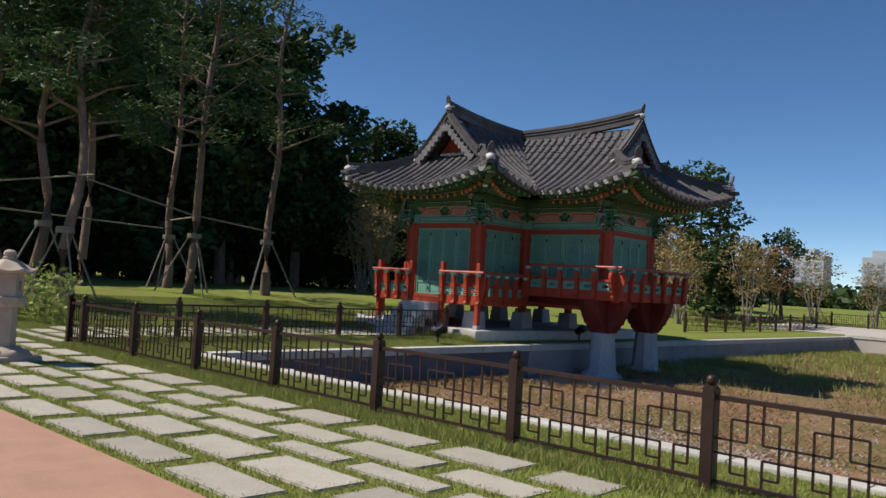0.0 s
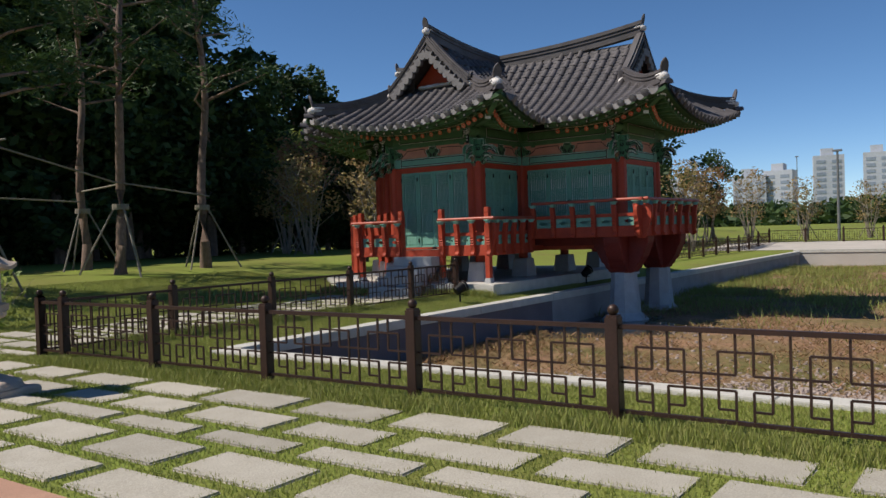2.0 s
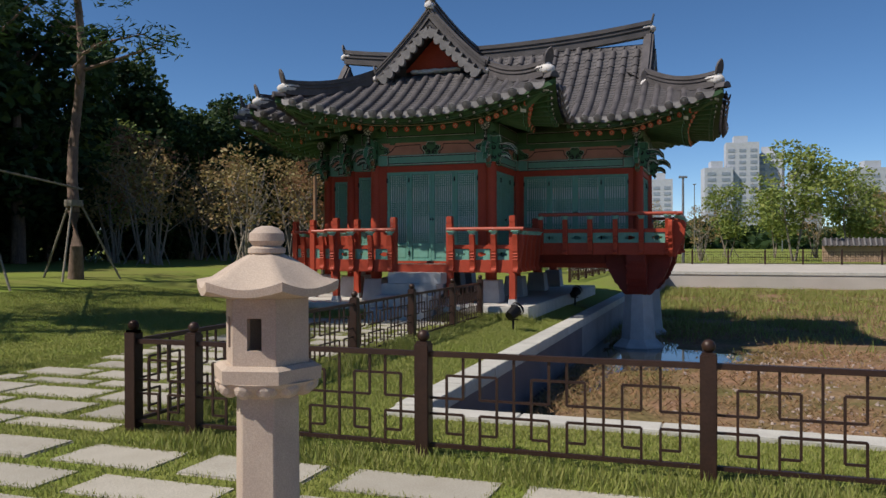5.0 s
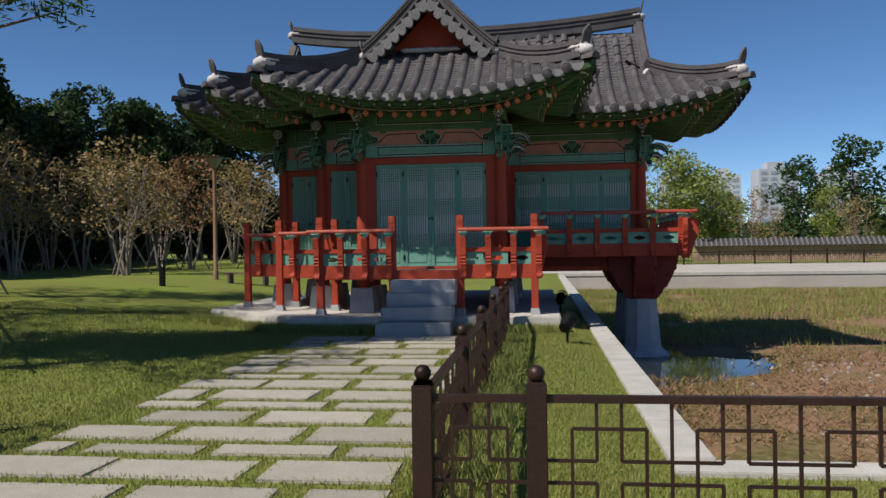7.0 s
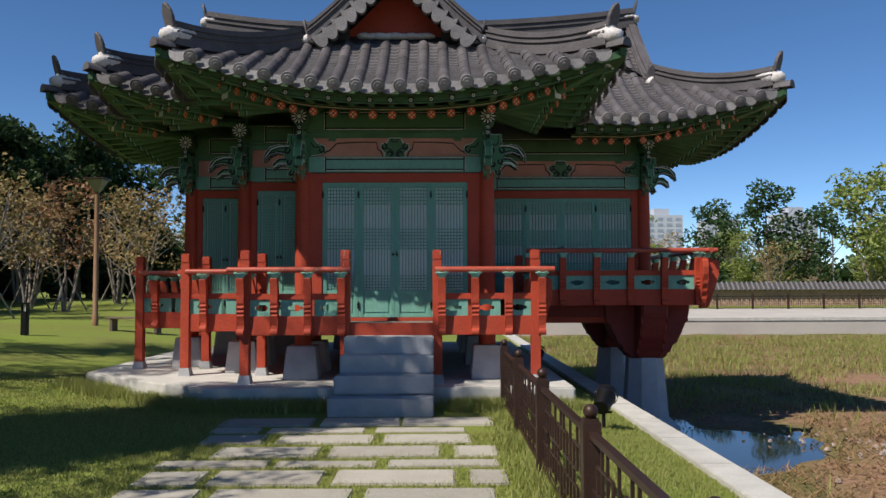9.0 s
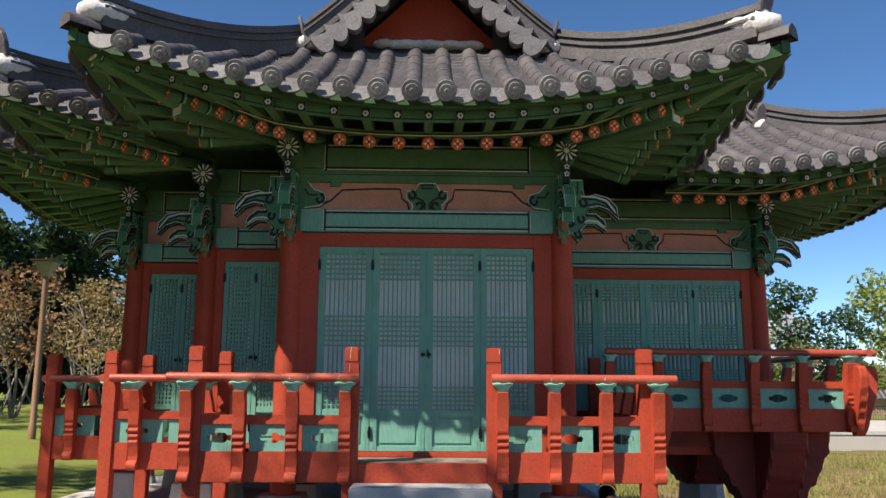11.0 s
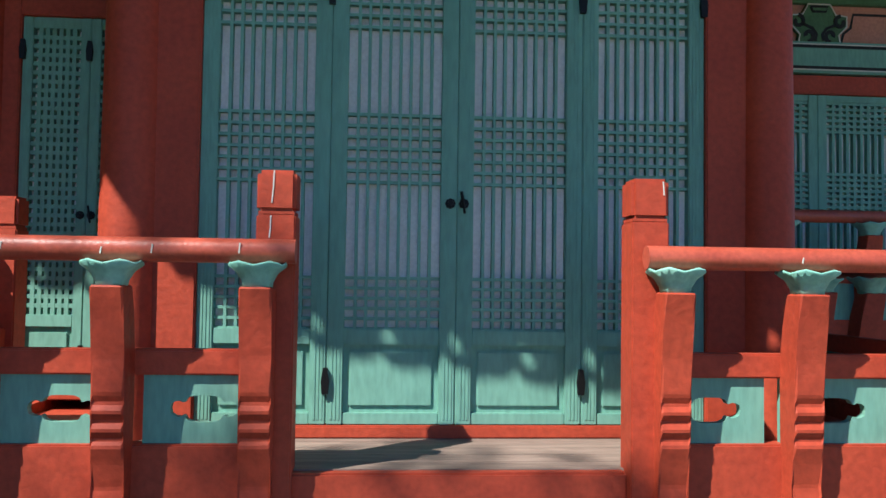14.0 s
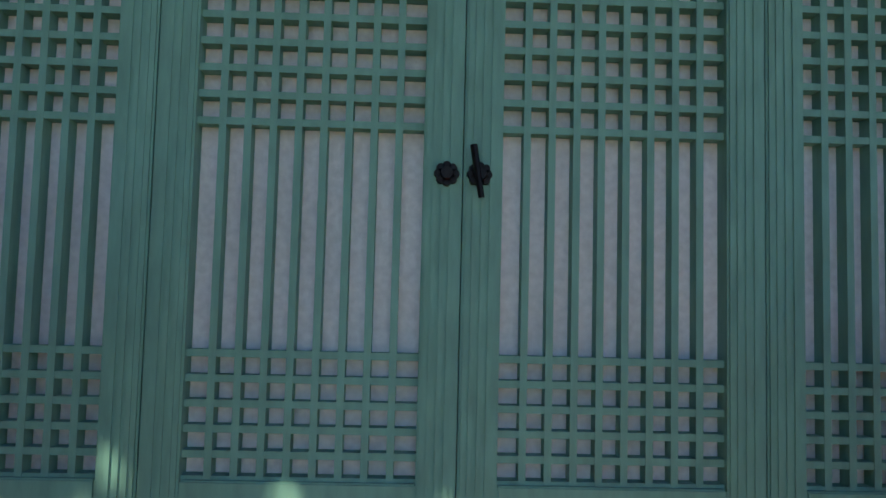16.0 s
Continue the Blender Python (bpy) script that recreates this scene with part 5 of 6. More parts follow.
def build_ridges():
    def up(x, y, add=0.0):
        return (x, y, roof_z(x, y) + add)
    # main ridges, sagging in the middle
    for s, e, w in (((0, -0.12), (0, MID), 2.62), ((0, 2 * MID + 0.12), (0, MID), 2.62), ((4.17, MID), (0, MID), 2.62), ((-3.55, MID), (0, MID), 2.56)):
        pts = []
        for i in range(15):
            k = i / 14
            x, y = s[0] + (e[0] - s[0]) * k, s[1] + (e[1] - s[1]) * k
            z = rise(w + (2.62 - w) * max(0, k - 0.35) / 0.65) + (0.26 if w > 2.5 else 0.2) * (1 - k) ** 2.2
            pts.append((x, y, z))
        ridge("main_ridge", pts, 0.2, 0.3)
        d = (s[0] - e[0], s[1] - e[1])
        finial((pts[0][0], pts[0][1], pts[0][2] + 0.05), d, 0.85)
    # verge ridges down both sides of each gable, and hips to the corners
    spec = [((0, GABLE_Y - 0.02), 0.3, (1, 0), (0, -1), 2.68, 1.6), ((0, 2 * MID - GABLE_Y + 0.02), 0.3, (1, 0), (0, 1), 2.68, 1.6), ((4.17, MID), 0.0, (0, 1), (1, 0), 2.65, 1.5), ((GABLE_X - 0.02, MID), 0.13, (0, 1), (-1, 0), 2.43, 1.65)]
    for (bx, by), over, (sx, sy), (ox, oy), w, dm in spec:
        cx, cy = bx + ox * over, by + oy * over
        for s in (-1, 1):
            g = w - dm
            pts = []
            for i in range(13):
                u = (g + 0.12) * i / 12
                x, y = cx + sx * s * u, cy + sy * s * u
                pts.append((x - ox * 0.03, y - oy * 0.03, rise(w - u) + 0.02 + 0.08 * (1 - i / 12) ** 2))
            ridge("verge_ridge", pts, 0.2, 0.22)
            finial((pts[-1][0], pts[-1][1], pts[-1][2] - 0.04), (sx * s, sy * s), 0.7)
            # scalloped verge tiles that hang along the gable
            for i in range(8):
                u = 0.12 + (g - 0.1) * i / 7.5
                M = Matrix.Translation((cx + sx * s * u + ox * 0.07, cy + sy * s * u + oy * 0.07, rise(w - u) - 0.08)) @ Matrix.Rotation(math.atan2(sy, sx), 4, 'Z') @ Matrix.Rotation(radians(25 * s), 4, 'Y')
                again("verge_tile", DRIP, ROOF, M @ Matrix.Diagonal((0.85, 5.0, 1.5, 1)))
            # hip
            tip = (bx + ox * (dm + 0.02) + sx * s * w, by + oy * (dm + 0.02) + sy * s * w)
            top = (bx + sx * s * g, by + sy * s * g)
            pts = []
            for i in range(12):
                k = i / 11
                x, y = top[0] + (tip[0] - top[0]) * k, top[1] + (tip[1] - top[1]) * k
                pts.append((x, y, rise(dm * (1 - k)) + tip_lift(x, y) + 0.04 + 0.07 * k ** 3))
            ridge("hip_ridge", pts[:-1], 0.19, 0.24)
            again("roof_tile", TILE_ONE, ROOF, Matrix.Translation((0, 0, -0.11)) @ along(pts[-2], pts[-1]) @ Matrix.Diagonal((0.8, 1.25, 1.2, 1)))
            finial((pts[-2][0], pts[-2][1], pts[-2][2]), (tip[0] - top[0], tip[1] - top[1]), 0.95)
    # hips of the stepped corners
    for tip, top in (((-3.95, -0.28), (-2.5, 1.17)), ((-3.95, 6.78), (-2.5, 5.33))):
        pts = []
        for i in range(12):
            k = i / 11
            x, y = top[0] + (tip[0] - top[0]) * k, top[1] + (tip[1] - top[1]) * k
            pts.append((x, y, rise(1.45 * (1 - k)) + tip_lift(x, y) + 0.04 + 0.07 * k ** 3))
        ridge("hip_ridge", pts[:-1], 0.19, 0.24)
        again("roof_tile", TILE_ONE, ROOF, Matrix.Translation((0, 0, -0.11)) @ along(pts[-2], pts[-1]) @ Matrix.Diagonal((0.8, 1.25, 1.2, 1)))
        finial((pts[-2][0], pts[-2][1], pts[-2][2]), (tip[0] - top[0], tip[1] - top[1]), 0.95)
    # plaster in the valley towards the pond
    bm = bmesh.new()
    for i in range(16):
        k = i / 15
        x, y = 2.6 - 0.75 * k, 0.68 + 0.75 * k
        bmesh.ops.create_icosphere(bm, subdivisions=1, radius=0.075, matrix=Matrix.Translation((x, y, roof_z(x, y) + 0.03)) @ Matrix.Diagonal((1, 1, 0.6, 1)))
    part("valley_plaster", bm, PLASTER, ROOF, "white plaster lumps along the valley", smooth=True)
    # corner beams under the upturned tips
    for (x, y), (tx, ty) in (((-1.27, 0), TIPS[0]), ((1.27, 0), TIPS[1]), ((4.0, 2.08), TIPS[2]), ((4.0, 4.42), TIPS[3]), ((-2.3, 0.98), TIPS[4]), ((-3.4, 1.98), TIPS[5])):
        p = (x, y, 3.98)
        q = (x + (tx - x) * 0.62, y + (ty - y) * 0.62, 3.8 + 0.46 * 0.45)
        r = (x + (tx - x) * 0.96, y + (ty - y) * 0.96, 3.84 + 0.44)
        for s, e, mi in ((p, q, 0), ((x + (tx - x) * 0.45, y + (ty - y) * 0.45, 3.99), r, 1)):
            Lq = (Vector(e) - Vector(s)).length
            bm = bmesh.new()
            box(bm, 0, Lq, -0.065, 0.065, -0.08, 0.08, 0.008)
            box(bm, Lq, Lq + 0.012, -0.06, 0.06, -0.075, 0.075, 0, 1)
            part("corner_beam", bm, [GREEN, WHITE], ROOF, "green corner beam with a painted end").matrix_basis = along(s, e)


build_ridges()


# the corners also reach out in plan
def flare(x, y):
    dx = dy = 0.0
    for a, b in TIPS:
        w = max(0.0, 1 - math.hypot(x - a, y - b) / 2.2) ** 2
        dx += w * (0.1 if a > 4 else 0.22 if a > 0 else -0.15)
        dy += w * (-0.11 if b < MID else 0.11)
    return Vector((dx, dy, 0))


for ob in ROOF.children:
    if ob.data.users == 1 and ob.matrix_basis == Matrix.Identity(4):
        for v in ob.data.vertices:
            v.co += flare(v.co.x, v.co.y)
    else:
        m = ob.matrix_basis.copy()
        far = m @ Vector((1, 0, 0)) if "rafter" in ob.name else m.translation
        ob.matrix_basis = Matrix.Translation(flare(far.x, far.y)) @ m

# ---- fences ----
RAILBAR = unit_cube("fence_bar", FENCE)


def fence_post_mesh():
    bm = bmesh.new()
    box(bm, -0.05, 0.05, -0.05, 0.05, -0.05, 0.76, 0.005)
    box(bm, -0.04, 0.04, -0.04, 0.04, 0.76, 0.775)
    bmesh.ops.create_uvsphere(bm, u_segments=16, v_segments=10, radius=0.042, matrix=Matrix.Translation((0, 0, 0.812)))
    me = bpy.data.meshes.new("fence_post")
    bm.to_mesh(me)
    bm.free()
    me.materials.append(FENCE)
    me.shade_smooth()
    me.set_sharp_from_angle(angle=radians(35))
    return me


FPOST = fence_post_mesh()


def fret(L):
    """Bars of one panel as (u0, u1, w0, w1): a fret of open boxes between full uprights."""
    units = max(5, round((L - 0.1) / 0.115 / 5) * 5)
    p = (L - 0.1) / units
    lo, hi, b = 0.09, 0.68, 0.008
    h1, h2, h3 = lo + 0.78 * (hi - lo), lo + 0.52 * (hi - lo), lo + 0.34 * (hi - lo)
    h4 = lo + 0.12 * (hi - lo)
    bars = []
    up = lambda u, a, c: bars.append((0.05 + u * p - b, 0.05 + u * p + b, a, c))
    flat = lambda u, v, h: bars.append((0.05 + u * p, 0.05 + v * p, h - b, h + b))
    for k in range(units // 5):
        s = k * 5
        up(s + 1, h4, h1)
        up(s + 2, h2, hi)
        up(s + 3, h2, hi)
        up(s + 4, h4, h1)
        flat(s + 1, s + 2, h4)
        flat(s + 3, s + 4, h4)
        up(s + 2, lo, h3)
        up(s + 3, lo, h3)
        if k < units // 5 - 1:
            up(s + 5, lo, hi)
        flat(s + 1, s + 4, h1)
        flat(s, s + 2, h2)
        flat(s + 3, s + 5, h2)
        flat(s, s + 2, h3)
        flat(s + 3, s + 5, h3)
    return bars


def fence(name, points, z, single, label):
    root = thing(name, label, "fence", "brown metal fences")
    for i, (x, y) in enumerate(points):
        again("fence_post", FPOST, root, Matrix.Translation((x, y, z(x, y))))
        if i == len(points) - 1:
            break
        a, b = Vector((x, y)), Vector(points[i + 1])
        L = (b - a).length
        d = (b - a) / L
        M = Matrix.Translation((0, 0, z(x, y))) @ wall_matrix(a.x, a.y, d.x, d.y)
        for w0, w1, t in ((0.675, 0.71, 0.022), (0.065, 0.092, 0.016)):
            again("fence_rail", RAILBAR, root, M @ block(0.05, L - 0.05, -t, t, w0, w1))
        if single(x, y):
            for u0, u1, w0, w1 in fret(L):
                t = 0.008 if u1 - u0 < 0.03 else 0.0065
                again("fence_bar", RAILBAR, root, M @ block(u0, u1, -t, t, w0, w1))
        else:
            bm = bmesh.new()
            for u0, u1, w0, w1 in fret(L):
                box(bm, u0, u1, -0.008, 0.008, w0, w1)
            tagged(part("fence_lattice", bm, FENCE, root), kind="stuff").matrix_basis = M


ZERO = lambda x, y: 0.0
front_posts = [(1.39, -10.74), (1.94, -10.74)] + [(3.78 + 1.835 * k, -10.74) for k in range(9)]
fence("fence", front_posts, ZERO, lambda x, y: x < 10, "dark brown metal fence with fret bars along the pond")
fence("fence", [(1.39, -10.74), (1.39, -8.72), (1.39, -6.75), (1.39, -4.78), (1.4, -2.9), (1.4, -1.25)], ZERO, lambda x, y: True, "dark brown metal fence with fret bars beside the slab path")
fence("fence", [(0.4, 14.0 + 1.9 * k) for k in range(9)] + [(0.4, 31.6)], ground_z, lambda x, y: False, "dark brown metal fence on the far lawn")
fence("fence", [(0.4 + 1.9 * k, 31.6) for k in range(26)], ground_z, lambda x, y: False, "dark brown metal fence beyond the pond")


# ---- stone lantern ----
def build_lantern(x, y):
    root = thing("stone_lantern", "carved buff granite lantern with a hexagonal roof beside the fence", "lantern", at=(x, y, 0))
    T = radians(12)
    bm = bmesh.new()
    lathe(bm, [(0.60, -0.05), (0.60, 0.07), (0.56, 0.085)], 4, math.pi / 4 + T)
    bmesh.ops.bevel(bm, geom=bm.edges[:], offset=0.012, segments=1, affect='EDGES')
    part("base_slab", bm, LANTERN_STONE, root)
    bm = bmesh.new()
    lathe(bm, [(0.42, 0.085), (0.41, 0.11), (0.34, 0.15), (0.25, 0.185), (0.235, 0.2)], 24)
    part("lotus_base", bm, LANTERN_STONE, root, smooth=True)
    for k in range(8):
        bm = bmesh.new()
        g = T + k * math.pi / 4
        bmesh.ops.create_icosphere(bm, subdivisions=2, radius=0.1, matrix=Matrix.Translation((0.31 * math.cos(g), 0.31 * math.sin(g), 0.12)) @ Matrix.Rotation(g, 4, 'Z') @ Matrix.Diagonal((1.0, 0.95, 0.5, 1)))
        part("lotus_petal", bm, LANTERN_STONE, root, smooth=True)
    bm = bmesh.new()
    lathe(bm, [(0.205, 0.19), (0.2, 0.75)], 6, T)
    bmesh.ops.bevel(bm, geom=bm.edges[:], offset=0.008, segments=1, affect='EDGES')
    part("shaft", bm, LANTERN_STONE, root)
    bm = bmesh.new()
    lathe(bm, [(0.2, 0.735), (0.25, 0.76), (0.3, 0.79), (0.315, 0.81)], 24)
    for k in range(12):
        g = k * math.pi / 6
        bmesh.ops.create_icosphere(bm, subdivisions=2, radius=0.07, matrix=Matrix.Translation((0.245 * math.cos(g), 0.245 * math.sin(g), 0.785)) @ Matrix.Diagonal((1, 1, 0.7, 1)))
    lathe(bm, [(0.34, 0.81), (0.345, 0.87), (0.30, 0.885)], 6, T)
    part("lotus_capital", bm, LANTERN_STONE, root)
    # fire box with a window through each of four sides
    for k in range(6):
        g0, g1 = T + k * math.pi / 3, T + (k + 1) * math.pi / 3
        p, q = Vector((0.26 * math.cos(g0), 0.26 * math.sin(g0))), Vector((0.26 * math.cos(g1), 0.26 * math.sin(g1)))
        d = (q - p).normalized()
        L = (q - p).length
        M = wall_matrix(p.x, p.y, d.x, d.y)
        bm = bmesh.new()
        out = [(0, 0.885), (L, 0.885), (L, 1.19), (0, 1.19)]
        inn = [(0.085, 0.955), (L - 0.085, 0.955), (L - 0.085, 1.1), (0.085, 1.1)]
        if k % 3 == 2:
            prism(bm, out, 0.05, M @ Matrix.Translation((0, 0.022, 0)))
        else:
            vs = [[[bm.verts.new(M @ Vector((u, y, w))) for u, w in ring] for ring in (out, inn)] for y in (-0.003, 0.047)]
            for j in range(4):
                i = (j + 1) % 4
                for side in vs:
                    bm.faces.new((side[0][j], side[0][i], side[1][i], side[1][j]))
                for ring in (0, 1):
                    bm.faces.new((vs[0][ring][j], vs[0][ring][i], vs[1][ring][i], vs[1][ring][j]))
        part("fire_box_side", bm, LANTERN_STONE, root)
    # roof: six swept panels with upturned corners
    bm = bmesh.new()
    rings = []
    for r, z, lift in ((0.30, 1.19, 0.0), (0.45, 1.2, 0.03), (0.455, 1.235, 0.035), (0.36, 1.27, 0.012), (0.25, 1.33, 0.004), (0.14, 1.38, 0.0), (0.1, 1.39, 0.0)):
        ring = []
        for k in range(48):
            g = T + 2 * math.pi * k / 48
            f = abs(((k % 8) - 4) / 4)
            hexr = r * math.cos(math.pi / 6) / math.cos((k % 8) / 8 * math.pi / 3 - math.pi / 6)
            ring.append(bm.verts.new((hexr * math.cos(g), hexr * math.sin(g), z + lift * f ** 2)))
        rings.append(ring)
    for a, b in zip(rings, rings[1:]):
        for k in range(48):
            bm.faces.new((a[k], a[(k + 1) % 48], b[(k + 1) % 48], b[k]))
    bm.faces.new(rings[0][::-1])
    bm.faces.new(rings[-1])
    part("lantern_roof", bm, LANTERN_STONE, root, smooth=True)
    bm = bmesh.new()
    lathe(bm, [(0.1, 1.385), (0.115, 1.395), (0.115, 1.415), (0.085, 1.425), (0.11, 1.45), (0.105, 1.485), (0.07, 1.51), (0.03, 1.52)], 20)
    part("finial", bm, LANTERN_STONE, root, smooth=True)
    # slimmer than it is tall
    for ob in root.children:
        for v in ob.data.vertices:
            v.co.x *= 0.86 if v.co.z < 0.19 else 0.76
            v.co.y *= 0.86 if v.co.z < 0.19 else 0.76


build_lantern(3.67, -12.55)


# ---- lamps on the lawn ----
def build_lawn_lamp(x, y):
    z = ground_z(x, y)
    root = thing("street_lamp", "slim brown lamp post with a tapered square head on the lawn", "street lamp", at=(x, y, z))
    bm = bmesh.new()
    lathe(bm, [(0.09, -0.02), (0.09, 0.3), (0.075, 0.32), (0.065, 3.9)], 16)
    part("pole", bm, LAMP_POLE, root, smooth=True)
    bm = bmesh.new()
    lathe(bm, [(0.1, 3.86), (0.16, 3.95), (0.33, 4.2)], 4, math.pi / 4)
    part("shade", bm, GREY_METAL, root)
    bm = bmesh.new()
    box(bm, -0.3, 0.3, -0.3, 0.3, 4.2, 4.25, 0.01)
    part("cap", bm, FENCE, root)


build_lawn_lamp(-9.2, 12.2)


def build_bollard(x, y):
    z = ground_z(x, y)
    root = thing("bollard_light", "short black bollard light on the lawn", "bollard", at=(x, y, z))
    bm = bmesh.new()
    box(bm, -0.07, 0.07, -0.07, 0.07, -0.03, 0.56, 0.01)
    box(bm, -0.07, -0.045, -0.07, 0.07, 0.56, 0.72)
    box(bm, 0.045, 0.07, -0.07, 0.07, 0.56, 0.72)
    box(bm, -0.07, 0.07, -0.07, 0.07, 0.72, 0.76, 0.006)
    part("body", bm, IRON, root)
    bm = bmesh.new()
    box(bm, -0.03, 0.03, -0.03, 0.03, 0.56, 0.72)
    part("lens", bm, WHITE, root)


build_bollard(-9.0, 7.8)


def build_floodlight(x, y, turn):
    root = thing("floodlight", "small black floodlight on a stake in the grass", "floodlight", "garden floodlights", at=(x, y, -0.04))
    bm = bmesh.new()
    tube(bm, (0, 0, 0), (0, 0, 0.2), 0.02, 0.02, 8)
    box(bm, -0.09, 0.09, -0.012, 0.012, 0.18, 0.2)
    part("stake", bm, IRON, root)
    bm = bmesh.new()
    M = Matrix.Translation((0, 0, 0.3)) @ Matrix.Rotation(radians(turn), 4, 'Z') @ Matrix.Rotation(radians(60), 4, 'X')
    tube(bm, M @ Vector((0, 0, -0.11)), M @ Vector((0, 0, 0.1)), 0.085, 0.11, 18)
    tube(bm, M @ Vector((0, 0, 0.1)), M @ Vector((0, 0, 0.15)), 0.125, 0.125, 18, caps=False)
    part("housing", bm, IRON, root, smooth=True)


build_floodlight(2.35, -2.5, 150)
build_floodlight(2.4, 3.4, 160)


def build_bench(x, y):
    root = thing("bench", "low dark wooden bench on the lawn", "bench", at=(x, y, ground_z(x, y)))
    for k in range(3):
        bm = bmesh.new()
        box(bm, -0.75, 0.75, -0.2 + k * 0.14, -0.08 + k * 0.14, 0.38, 0.42, 0.006)
        part("slat", bm, BARK, root)
    for sx in (-0.6, 0.6):
        bm = bmesh.new()
        box(bm, sx - 0.04, sx + 0.04, -0.18, 0.2, -0.02, 0.38, 0.008)
        part("leg", bm, BARK, root)


build_bench(-7.6, 11.0)

# ---- trees ----
rt = np.random.RandomState(7)


def leaf_cloud(clumps, per, size, aspect=0.5, droop=0.0):
    """Small leaf blades scattered in flattened clumps: (centre, radii) each. Returns vertices and faces."""
    V, n = [], 0
    for c, r in clumps:
        k = max(8, int(per * (r[0] * r[1] * r[2]) ** (2 / 3)))
        p = rt.normal(size=(k, 3))
        p /= np.linalg.norm(p, axis=1)[:, None]
        p *= (rt.uniform(0.25, 1, (k, 1)) ** 0.45) * np.array(r)
        p += rt.normal(size=(k, 3)) * 0.06
        p += np.array(c)
        a = rt.normal(size=(k, 3))
        a[:, 2] = a[:, 2] * 0.6 - droop
        a /= np.linalg.norm(a, axis=1)[:, None]
        b = np.cross(a, rt.normal(size=(k, 3)))
        b /= np.linalg.norm(b, axis=1)[:, None]
        s = size * rt.uniform(0.6, 1.3, (k, 1))
        V.append(np.stack([p - a * s, p + b * s * aspect, p + a * s, p - b * s * aspect], 1).reshape(-1, 3))
    V = np.concatenate(V)
    return V


def cloud_object(name, V, material, parent):
    me = bpy.data.meshes.new(name)
    n = len(V) // 4
    me.vertices.add(4 * n)
    me.vertices.foreach_set("co", V.astype(np.float32).ravel())
    me.loops.add(4 * n)
    me.loops.foreach_set("vertex_index", np.arange(4 * n, dtype=np.int32))
    me.polygons.add(n)
    me.polygons.foreach_set("loop_start", np.arange(0, 4 * n, 4, dtype=np.int32))
    me.update(calc_edges=True)
    me.materials.append(material)
    ob = new(name, me)
    ob.parent = parent
    return ob


def pine(x, y, height, lean, seed, label, props=True, first=0.5, spread=2.0, dense=330):
    """A tall pine: bent bare trunk, sparse crooked boughs, flat needle pads high up."""
    rg = random.Random(seed)
    z = ground_z(x, y)
    root = thing("pine_tree", label, "tree", "propped pines", at=(x, y, z))
    n = 14
    pts = [Vector((lean[0] * (i / n) ** 1.3 + 0.16 * math.sin(i * 0.9 + seed) * (i > 0), lean[1] * (i / n) ** 1.3 + 0.14 * math.cos(i * 0.8 + seed * 2) * (i > 0), height * i / n - (0.1 if i == 0 else 0))) for i in range(n + 1)]
    bm = bmesh.new()
    limb(bm, pts, [0.165 * (1 - 0.68 * i / n) + (0.05 if i == 0 else 0) for i in range(n + 1)], 12)
    clumps = []
    for k in range(20):
        f = first + (1 - first) * (k + rg.random()) / 20
        i = min(n - 1, int(f * n))
        p = pts[i].lerp(pts[i + 1], f * n - i)
        a = rg.random() * 6.28
        L = spread * (1.15 - f * 0.75) * rg.uniform(0.7, 1.2)
        q = p + Vector((math.cos(a) * L * 0.5, math.sin(a) * L * 0.5, 0.15 + rg.random() * 0.3))
        r = p + Vector((math.cos(a + 0.3) * L, math.sin(a + 0.3) * L, 0.35 + rg.random() * 0.6))
        limb(bm, [p, q, r], [0.055, 0.035, 0.015], 6)
        clumps.append((tuple(r), (0.9 * rg.uniform(0.7, 1.2), 0.9 * rg.uniform(0.7, 1.2), 0.34)))
        if rg.random() < 0.7:
            clumps.append((tuple(q + Vector((0, 0, 0.25))), (0.5, 0.5, 0.25)))
    top = pts[-1]
    for k in range(4):
        clumps.append((tuple(top + Vector((rg.uniform(-0.6, 0.6), rg.uniform(-0.6, 0.6), rg.uniform(-0.3, 0.6)))), (0.9, 0.9, 0.45)))
    part("trunk", bm, BARK, root, smooth=True)
    cloud_object("crown", leaf_cloud(clumps, dense, 0.13, 0.2), NEEDLES, root)
    if props:
        for k in range(3):
            a = seed + k * 2.1
            bm = bmesh.new()
            tube(bm, (math.cos(a) * 1.2, math.sin(a) * 1.2, -0.1), (math.cos(a) * 0.16 + pts[2].x, math.sin(a) * 0.16 + pts[2].y, 2.05), 0.03, 0.028, 8)
            part("prop", bm, POLE, root, "pale wooden prop")
        bm = bmesh.new()
        lathe(bm, [(0.24, 1.95), (0.245, 2.0), (0.24, 2.12)], 12, 0, (pts[2].x, pts[2].y))
        part("tie", bm, POLE, root)
    return root


PINES = [(-10.75, 1.5, 12.5, (-0.1, 0.3), 1), (-10.4, -1.95, 12.0, (0.6, 0.2), 2), (-14.3, -0.7, 12.5, (-0.5, 0.3), 3), (-6.7, -7.6, 10.6, (-0.8, 0.4), 4), (-9.0, -7.6, 10.2, (-0.2, 0.1), 5), (-11.0, -8.6, 11.0, (0.2, 0.1), 6), (-13.0, -4.6, 13.0, (0.3, -0.2), 8)]
for i, (x, y, h, lean, seed) in enumerate(PINES):
    pine(x, y, h, lean, seed, "tall pine with bare reddish trunk held by wooden props", props=i not in (6,), first=0.42, spread=2.2 if i == 3 else 2.4, dense=(280, 280, 280, 600, 900, 900, 280)[i])


